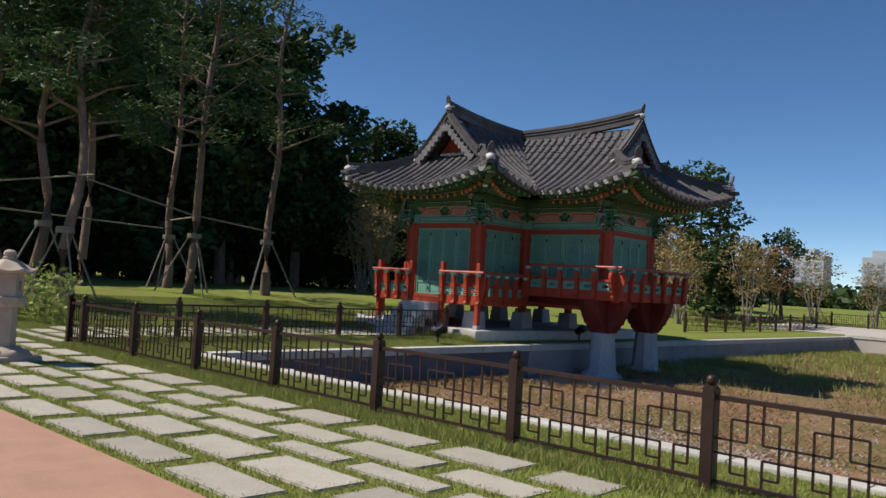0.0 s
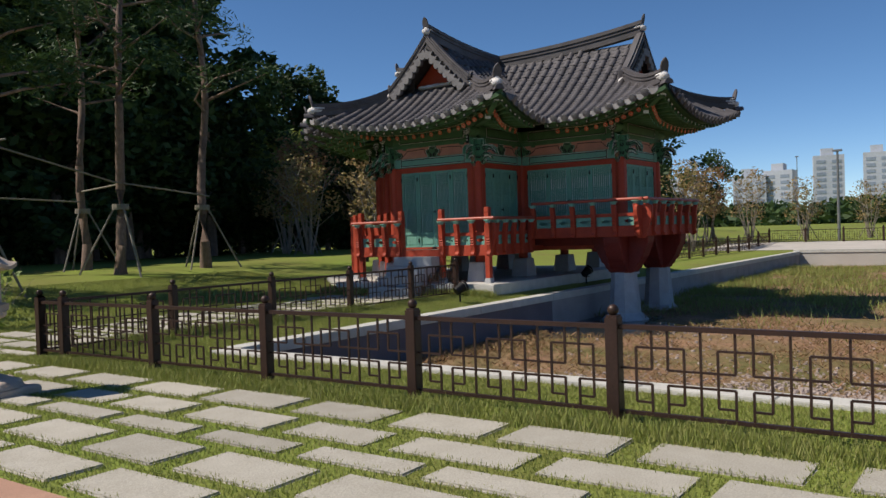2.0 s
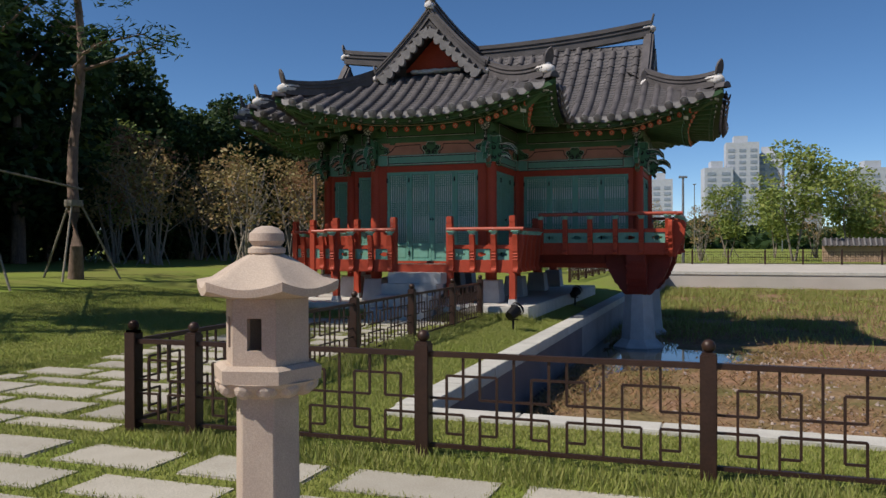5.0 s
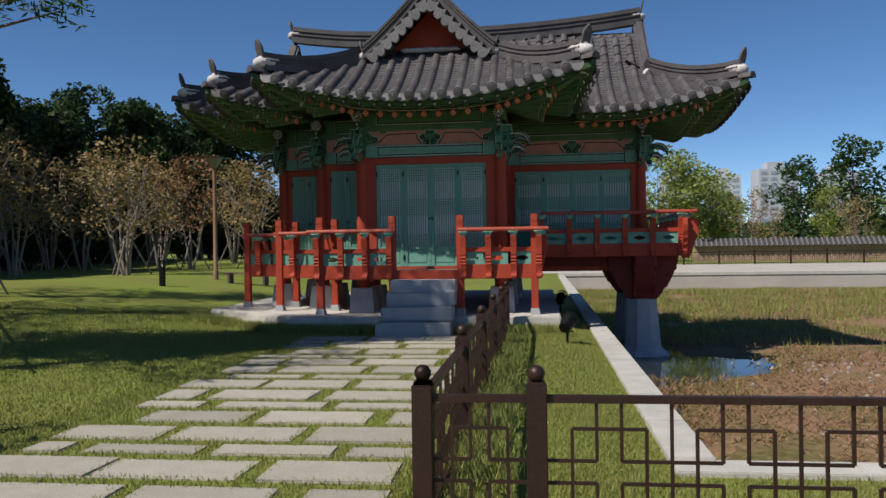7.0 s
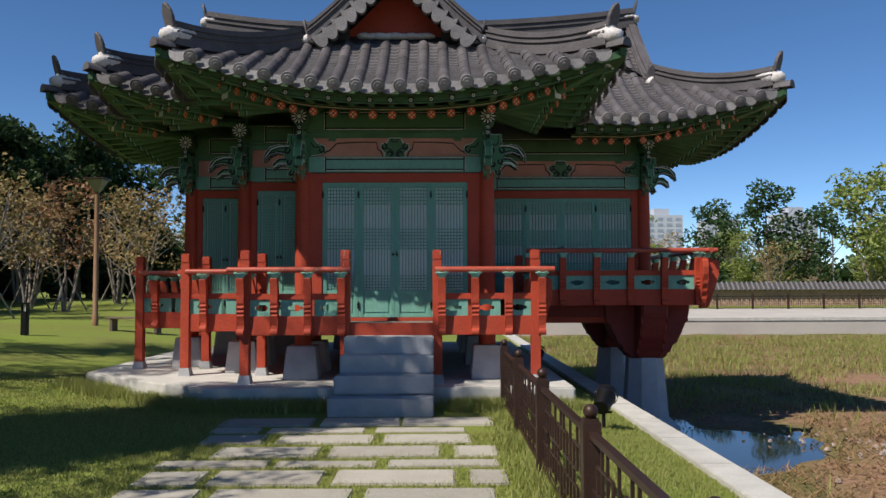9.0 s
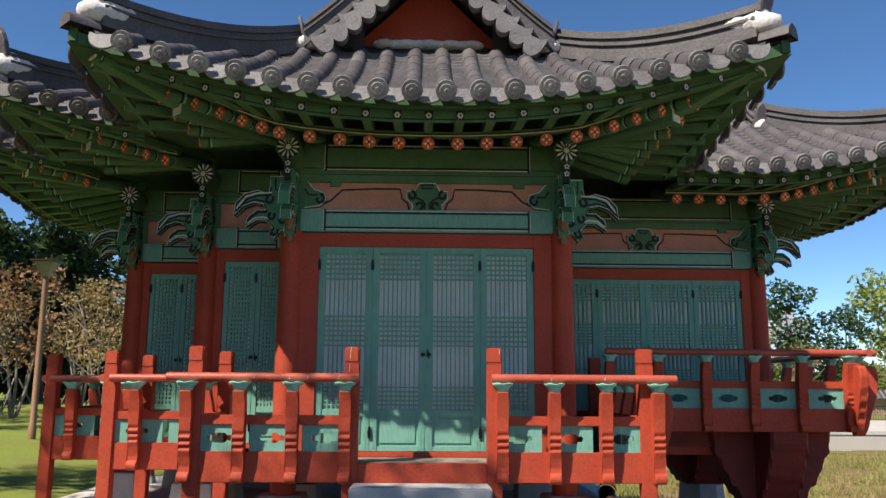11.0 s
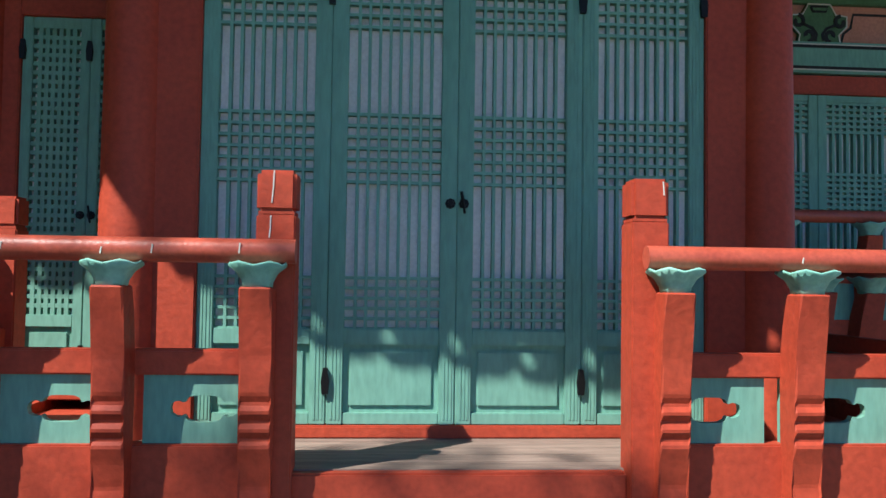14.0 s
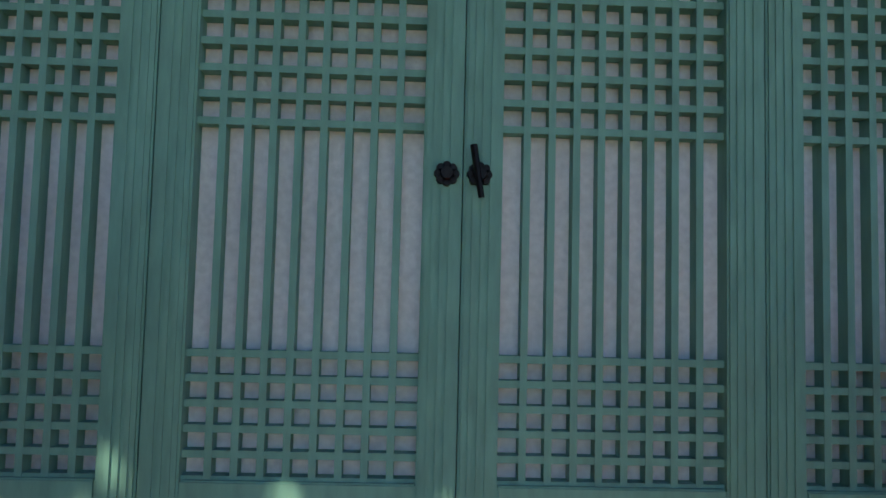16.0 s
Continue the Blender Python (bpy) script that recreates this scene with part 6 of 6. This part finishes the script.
def tie_rail(a, b, za, zb):
    root = thing("tie_rail", "long pale pole lashed between propped pines", "pole", "tie poles")
    bm = bmesh.new()
    tube(bm, (*a, za), (*b, zb), 0.028, 0.024, 8)
    part("pole", bm, POLE, root)


tie_rail((-10.7, 1.7), (-10.3, -2.3), 2.95, 3.3)
tie_rail((-10.3, -2.2), (-6.4, -7.9), 3.3, 3.75)
tie_rail((-14.5, -0.7), (-10.2, -1.8), 3.25, 3.25)
tie_rail((-11.2, -8.7), (-6.0, -7.4), 3.6, 3.75)
tie_rail((-11.2, -8.4), (-14.4, -0.8), 2.9, 2.9)


def broad_tree(name, height, radius, clumps_n, per, size, material, bark, seed, low, stems=1):
    """Mesh pair of a leafy tree; copied about afterwards."""
    rg = random.Random(seed)
    bm = bmesh.new()
    clumps = []
    for s in range(stems):
        a = 6.28 * s / stems + rg.random()
        tip = Vector((math.cos(a) * radius * 0.55 * (stems > 1), math.sin(a) * radius * 0.55 * (stems > 1), height * rg.uniform(0.7, 0.85)))
        mid = tip * 0.5 + Vector((rg.uniform(-0.2, 0.2), rg.uniform(-0.2, 0.2), 0))
        base = Vector((math.cos(a) * 0.08 * (stems > 1), math.sin(a) * 0.08 * (stems > 1), -0.15))
        r0 = 0.022 * height if stems == 1 else 0.012 * height
        limb(bm, [base, base.lerp(mid, 0.5) + Vector((0.05, 0.03, 0)), mid, tip], [r0, r0 * 0.8, r0 * 0.6, r0 * 0.2], 8)
        for k in range(6 if stems == 1 else 4):
            f = rg.uniform(0.35, 0.95)
            p = base.lerp(tip, f)
            g = rg.random() * 6.28
            L = radius * rg.uniform(0.4, 0.9)
            limb(bm, [p, p + Vector((math.cos(g) * L * 0.5, math.sin(g) * L * 0.5, L * 0.4)), p + Vector((math.cos(g) * L, math.sin(g) * L, L * 0.9))], [r0 * 0.4, r0 * 0.25, r0 * 0.1], 5)
    for k in range(clumps_n):
        f = (k + rg.random()) / clumps_n
        zz = low + (height - low) * f
        w = radius * (0.45 + 0.55 * math.sin(math.pi * min(1, 0.15 + f * 0.8)))
        g = rg.random() * 6.28
        d = w * rg.random() ** 0.5 * 0.85
        rr = radius * rg.uniform(0.22, 0.42)
        clumps.append(((math.cos(g) * d, math.sin(g) * d, zz), (rr, rr, rr * 0.65)))
    me = bpy.data.meshes.new("trunk")
    bm.to_mesh(me)
    bm.free()
    me.materials.append(bark)
    V = leaf_cloud(clumps, per, size)
    ob = cloud_object("crown", V, material, None)
    crown = ob.data
    bpy.data.objects.remove(ob)
    return me, crown


def plant(kind, name, x, y, label, group, scale=1.0, turn=0.0, props=False):
    z = ground_z(x, y)
    root = thing(name, label, "tree", group, at=(x, y, z - 0.05))
    root.scale = (scale, scale, scale)
    root.rotation_euler = (0, 0, turn)
    again("trunk", kind[0], root, Matrix.Identity(4))
    again("crown", kind[1], root, Matrix.Identity(4))
    if props:
        for k in range(3):
            bm = bmesh.new()
            a = k * 2.1
            tube(bm, (math.cos(a) * 0.9, math.sin(a) * 0.9, 0), (math.cos(a) * 0.1, math.sin(a) * 0.1, 1.5), 0.03, 0.03, 6)
            part("prop", bm, POLE, root, "pale wooden prop")


WOOD_A = broad_tree("wood", 13.0, 3.4, 46, 130, 0.22, FOREST, BARK, 11, 2.2)
WOOD_B = broad_tree("wood", 12.0, 3.8, 46, 130, 0.24, FOREST, BARK, 12, 1.2)
UNDER = broad_tree("wood", 5.0, 2.6, 26, 150, 0.2, FOREST, BARK, 13, 0.2, 3)
GREENTREE = broad_tree("tree", 8.0, 2.6, 34, 150, 0.17, NEEDLES, BARK, 14, 2.4)
BROWN = broad_tree("tree", 5.2, 1.9, 30, 150, 0.10, AUTUMN, BARK_PALE, 15, 2.0, 5)
BROWN_B = broad_tree("tree", 5.0, 1.8, 26, 130, 0.10, AUTUMN, BARK_PALE, 18, 1.8, 6)
REDDISH = broad_tree("tree", 5.6, 1.9, 30, 150, 0.11, RUST, BARK_PALE, 16, 2.2, 4)
YGREEN = broad_tree("tree", 6.0, 2.3, 34, 220, 0.13, YELLOW_LEAF, BARK_PALE, 17, 2.0, 2)
SHRUB = broad_tree("shrub", 1.1, 0.8, 18, 320, 0.07, YELLOW_LEAF, BARK_PALE, 19, 0.1, 5)

rg = random.Random(21)
# dark wood behind the pines
for k in range(74):
    u = k / 73
    for row in range(2):
        a = u * 1.0
        x = -22 - 9 * row - 8 * math.sin(u * 3.1) + rg.uniform(-2, 2) + (7 * max(0, u - 0.55) / 0.45)
        y = -34 + 92 * u + rg.uniform(-1.5, 1.5)
        if (row and k % 2) or y > 44:
            continue
        plant((WOOD_A, WOOD_B)[k % 2], "forest_tree", x, y, "dense dark green tree at the edge of the wood", "wood", rg.uniform(0.85, 1.05) * (1.28 if y < 15 else 0.9 if y < 24 else 0.8), rg.random() * 6)
for k in range(46):
    u = k / 45
    x = -19.5 - 8 * math.sin(u * 3.1) + rg.uniform(-1.5, 1.5) + (7 * max(0, u - 0.55) / 0.45)
    y = -32 + 90 * u + rg.uniform(-1, 1)
    plant(UNDER, "undergrowth", x - 2.5, y, "dark leafy undergrowth at the foot of the wood", "undergrowth", rg.uniform(0.8, 1.2), rg.random() * 6)
for x, y, s in ((-26, 14, 1.25), (-26.5, 9, 1.35), (-26, 5, 1.3)):
    plant(WOOD_A if y > 8 else WOOD_B, "forest_tree", x, y, "dense dark green tree at the edge of the wood", "wood", s, x)
# autumn trees in front of the wood
for x, y, kind, s in ((-22.5, 16.4, BROWN, 1.0), (-19.8, 15.4, REDDISH, 1.1), (-17.6, 13.4, BROWN, 0.95), (-13.2, 13.6, BROWN_B, 1.0), (-16.5, 19, BROWN_B, 1.0), (-14.5, 22, REDDISH, 0.95), (-20, 22, BROWN, 1.05), (-18, 26, BROWN_B, 1.1), (-12.5, 25, BROWN, 1.0), (-10.5, 28, BROWN_B, 1.0), (-15.5, 30, BROWN, 1.1), (-9, 32, REDDISH, 0.95), (-23, 24, BROWN_B, 1.1), (-25, 19, YGREEN, 1.2), (-26, 27, BROWN, 1.2), (-21, 31, BROWN, 1.15), (-6.5, 26, BROWN, 0.95), (-4.0, 22, BROWN_B, 0.85), (-2.5, 27, BROWN, 0.9), (-1.0, 33, BROWN_B, 0.85), (1.5, 36, BROWN_B, 0.75), (-3.5, 33, REDDISH, 0.8), (4.5, 39, BROWN_B, 0.7)):
    plant(kind, "young_tree", x, y, "propped young tree with thin brown autumn leaves", "autumn trees", s, x * 1.7, props=True)
for x, y, kind, s in ((-8.3, 33.0, GREENTREE, 1.15), (-4.0, 36, GREENTREE, 0.7), (-13, 37, GREENTREE, 1.2), (-5.0, 30.5, UNDER, 1.0)):
    plant(kind, "evergreen_tree", x, y, "dark evergreen tree with a dense rounded crown", "evergreens", s, x)
# young trees in the park beyond the pond
for k in range(24):
    plant((YGREEN, YGREEN, BROWN_B)[k % 3], "park_tree", 6 + 2.9 * k + rg.uniform(-1, 1), 52 + rg.uniform(-4, 8), "young park tree with thin yellow-green leaves", "park trees", rg.uniform(0.75, 1.0), k, props=k % 2 == 0)
for x, y, kind, s in ((20.0, 44, GREENTREE, 0.85), (23.2, 43.5, GREENTREE, 1.0), (26.5, 42.5, GREENTREE, 0.8), (22, 39.5, BROWN_B, 0.8), (31, 44, YGREEN, 1.5), (26.8, 31.8, GREENTREE, 0.75), (13.5, 42, YGREEN, 1.0), (10.0, 38.5, YGREEN, 1.15), (17, 46, BROWN_B, 1.0)):
    plant(kind, "park_tree", x, y, "park tree standing on the lawn beyond the pond", "park trees", s, x)
for x, y, s in ((-3.0, -9.3, 1.0), (-4.1, -9.9, 0.9), (-4.9, -9.0, 1.1), (-6.0, -9.6, 1.0)):
    plant(SHRUB, "shrub", x, y, "low yellow-green shrub at the edge of the lawn", "shrubs", s, x)


# ---- grass ----
def blades(name, n, place, length, width, material, label, category, lean=0.45):
    """Tapering blades at places (x, y, z)."""
    P = place(n)
    n = len(P)
    a = rt.uniform(0, 6.28, n)
    L = length * rt.uniform(0.45, 1.25, (n, 1))
    side = np.stack([np.cos(a), np.sin(a), np.zeros(n)], 1) * width
    b = rt.uniform(0, 6.28, n)
    tip = np.stack([np.cos(b) * lean, np.sin(b) * lean, np.ones(n)], 1) * L
    V = np.stack([P - side, P + side, P + tip], 1).reshape(-1, 3)
    me = bpy.data.meshes.new(name)
    me.vertices.add(3 * n)
    me.vertices.foreach_set("co", V.astype(np.float32).ravel())
    me.loops.add(3 * n)
    me.loops.foreach_set("vertex_index", np.arange(3 * n, dtype=np.int32))
    me.polygons.add(n)
    me.polygons.foreach_set("loop_start", np.arange(0, 3 * n, 3, dtype=np.int32))
    me.update(calc_edges=True)
    me.materials.append(material)
    tagged(new(name, me), label, category, kind="stuff")


def off_slabs(P, inset=0.055):
    keep = np.ones(len(P), bool)
    for x, y, hx, hy in SLABS:
        keep &= ~((np.abs(P[:, 0] - x) < hx - inset) & (np.abs(P[:, 1] - y) < hy - inset))
    return P[keep]


SLABS = [(o.matrix_basis.translation.x, o.matrix_basis.translation.y, max(v.co.x for v in o.data.vertices), max(v.co.y for v in o.data.vertices)) for o in bpy.data.objects if o.name.split(".")[0] == "slab"]


def field(x0, x1, y0, y1):
    def place(n):
        P = np.stack([rt.uniform(x0, x1, n), rt.uniform(y0, y1, n), np.zeros(n)], 1)
        P = off_slabs(P)
        P[:, 2] = [ground_z(x, y) - 0.004 for x, y in P[:, :2]]
        return P
    return place


def tufts(rows, spread):
    def place(n):
        k = rt.randint(0, len(rows), n)
        t = rt.uniform(0, 1, n)
        R = np.array(rows)[k]
        P = np.stack([R[:, 0] + (R[:, 2] - R[:, 0]) * t, R[:, 1] + (R[:, 3] - R[:, 1]) * t, np.zeros(n)], 1)
        dens = np.array([noise.noise((x * 1.7, y * 1.7, 0)) for x, y in P[:, :2]])
        P[:, :2] += rt.normal(size=(n, 2)) * spread
        P = P[dens + rt.uniform(-0.5, 0.5, n) > -0.05]
        P = P[(P[:, 0] > -60)]
        P = off_slabs(P)
        P[:, 2] = [ground_z(x, y) - 0.004 for x, y in P[:, :2]]
        return P
    return place


blades("path_grass", 120000, field(-3.4, 12.8, -13.8, -11.0), 0.036, 0.005, BLADES, "short grass in the joints of the slab path", "grass")
blades("path_grass", 90000, field(-2.2, 1.4, -11.0, -2.9), 0.036, 0.005, BLADES, "short grass in the joints of the slab path", "grass")
blades("lawn_grass", 160000, field(-9, -1.7, -11.5, 1.5), 0.036, 0.007, BLADES, "mown lawn grass beside the path", "grass")
blades("strip_grass", 110000, field(1.35, 2.85, -10.8, 3.0), 0.036, 0.0045, BLADES, "grass strip between fence and pond", "grass")
blades("verge_grass", 90000, field(1.4, 16, -11.3, -9.2), 0.036, 0.005, BLADES, "grass verge between fence and pond", "grass")
blades("tuft_grass", 60000, tufts([(1.39, -10.6, 1.39, -1.2), (2.0, -11.0, 14, -11.0)], 0.12), 0.085, 0.006, BLADES, "grass tufts along the fences", "grass")
blades("weed_tufts", 46000, tufts([(-2.4, -1.25, -0.7, -1.25), (0.75, -1.25, 2.3, -1.25), (-4.8, 0.8, -2.45, -1.2), (-4.8, 0.8, -2.45, -1.2), (1.5, -9.8, 1.55, -4.5)], 0.12), 0.15, 0.006, BLADES, "long weeds growing along the plinth and the side fence", "grass")


def pond_place(n):
    P = np.stack([3.3 + 22 * rt.uniform(0, 1, n) ** 1.5, rt.uniform(-8.8, 24, n), np.zeros(n)], 1)
    dens = np.array([noise.noise((x * 0.6, y * 0.6, 2)) + 0.5 * noise.noise((x * 2, y * 2, 5)) for x, y in P[:, :2]])
    P = P[dens + rt.uniform(-0.5, 0.5, len(P)) > 0.0]
    wet = np.exp(-((P[:, 0] - 4.3) / 1.5) ** 2 - ((P[:, 1] - 0.4) / 1.5) ** 2)
    P = P[wet < 0.25]
    P[:, 2] = -0.76 + 0.06 * rt.uniform(0, 1, len(P))
    return P


blades("pond_weeds", 110000, lambda n: (lambda P: P[P[:, 1] + rt.normal(size=len(P)) * 2.5 > 5.0])(pond_place(n)), 0.2, 0.012, BLADES, "green weeds on the far part of the pond floor", "weeds")
blades("pond_reeds", 190000, pond_place, 0.07, 0.012, DRY_BLADES, "dry brown reeds and weeds on the drained pond floor", "reeds", 1.6)


def pond_pebbles(n, x0, x1, y0, y1, gather):
    """Flattish stones and clods lying on the mud near the fence side."""
    rp = random.Random(int(x0 * 7))
    V, F = [], []
    while n:
        x, y = rp.uniform(x0, x1) + rp.gauss(0, 0.7), max(y0, rp.uniform(y0, y1) + rp.gauss(0, 0.7))
        if noise.noise((x * 0.35, y * 0.35, 8)) + rp.uniform(-0.35, 0.35) < gather:
            continue
        n -= 1
        r, b, g = rp.uniform(0.015, 0.05), len(V), rp.random() * 6
        z = -0.74 + 0.07 * noise.noise((x * 0.5, y * 0.5, 0)) + 0.03 * noise.noise((x * 2, y * 2, 3))
        for k in range(5):
            V.append((x + r * math.cos(g + k * 1.257) * rp.uniform(0.7, 1.2), y + r * math.sin(g + k * 1.257) * rp.uniform(0.7, 1.2), z - 0.02))
        for k in range(5):
            V.append((x + 0.6 * r * math.cos(g + k * 1.257), y + 0.6 * r * math.sin(g + k * 1.257), z + r * rp.uniform(0.3, 0.6)))
        F += [(b + k, b + (k + 1) % 5, b + 5 + (k + 1) % 5, b + 5 + k) for k in range(5)] + [(b + 5, b + 6, b + 7, b + 8, b + 9)]
    tagged(sheet("pebbles", V, F, PEBBLE), "pale stones and clods strewn on the drained pond floor", "pebbles", kind="stuff")


pond_pebbles(1800, 5.5, 22, -8.7, 1.0, 0.04)
pond_pebbles(5500, 8.6, 16.5, -8.7, -4.8, -0.12)

# ---- beyond the park ----
def tiled_wall(x0, x1, y):
    root = thing("garden_wall", "low earthen garden wall with a dark tiled coping", "wall")
    z = ground_z((x0 + x1) / 2, y)
    bm = bmesh.new()
    box(bm, x0, x1, y - 0.2, y + 0.2, z - 0.2, z + 0.95)
    part("wall_body", bm, BRICK, root)
    bm = bmesh.new()
    prism(bm, [(-0.5, z + 0.95), (0.5, z + 0.95), (0.06, z + 1.4), (-0.06, z + 1.4)], x1 - x0, Matrix.Translation(((x0 + x1) / 2, y, 0)) @ Matrix.Rotation(radians(90), 4, 'Z'))
    part("wall_coping", bm, TILE_BED, root)
    bm = bmesh.new()
    n = int((x1 - x0) / 0.3)
    for k in range(n):
        x = x0 + 0.15 + 0.3 * k
        tube(bm, (x, y - 0.54, z + 0.95), (x, y - 0.05, z + 1.42), 0.07, 0.07, 6)
    tagged(part("coping_tile_row", bm, TILE_PALE, root), kind="stuff")


tiled_wall(11.5, 44, 37.5)


def tower(x, y, w, d, h, turn):
    root = thing("apartment_tower", "pale high-rise apartment block far off", "building", "apartment towers", at=(x, y, 0))
    root.rotation_euler = (0, 0, radians(turn))
    bm = bmesh.new()
    box(bm, -w / 2, w / 2, -d / 2, d / 2, -2, h)
    box(bm, -w / 4, w / 6, -d / 3, d / 3, h, h + 3.5)
    part("wall", bm, TOWER, root)
    bm = bmesh.new()
    bays = max(2, int(w / 5))
    for f in range(int(h / 3) - 1):
        for b in range(bays):
            u = -w / 2 + w * (b + 0.5) / bays
            box(bm, u - w / bays * 0.3, u + w / bays * 0.3, -d / 2 - 0.15, -d / 2 + 0.1, 3 + f * 3, 4.6 + f * 3)
            box(bm, u - w / bays * 0.3, u + w / bays * 0.3, d / 2 - 0.1, d / 2 + 0.15, 3 + f * 3, 4.6 + f * 3)
    tagged(part("window_grid", bm, TOWER_GLASS, root), kind="stuff")


for x, y, w, h, turn in ((-100, 420, 16, 26, 10), (-86, 424, 14, 28, 0), (-64, 428, 14, 34, 12), (-42, 430, 13, 34, 8), (-24, 432, 11, 35.5, 5), (4, 425, 14, 40, 10), (16, 430, 16, 53, 5), (30, 440, 14, 48, -8), (46, 430, 14, 38, 5), (76, 428, 18, 38, 10), (98, 424, 16, 37, -5), (122, 418, 20, 39, 6), (150, 410, 18, 36, 0), (185, 400, 20, 38, 10), (-130, 410, 16, 26, 0)):
    tower(x, y, w, 12, h, turn)


def far_lamp(x, y, h):
    root = thing("street_lamp", "thin dark street lamp post in the far park", "street lamp", "far lamp posts", at=(x, y, ground_z(x, y)))
    bm = bmesh.new()
    lathe(bm, [(0.09, -0.1), (0.06, h)], 8)
    part("pole", bm, GREY_METAL, root)
    bm = bmesh.new()
    box(bm, -0.25, 0.25, -0.1, 0.1, h, h + 0.12, 0.02)
    part("lamp_head", bm, GREY_METAL, root)


for x, y, h in ((3.6, 34, 5.0), (-14, 110, 10), (2, 112, 10), (14, 108, 12), (36, 60, 6)):
    far_lamp(x, y, h)


# far woods that close the horizon
def far_woods():
    clumps = []
    rw = random.Random(3)
    for k in range(150):
        a = radians(-75 + 150 * k / 149)
        d = rw.uniform(150, 210)
        clumps.append(((d * math.sin(a), d * math.cos(a), rw.uniform(1, 3.5)), (7, 7, rw.uniform(2.5, 4.5))))
    ob = cloud_object("far_woods", leaf_cloud(clumps, 9, 1.1), FOREST, None)
    tagged(ob, "hazy line of woods at the far edge of the park", "woods", kind="stuff")


far_woods()
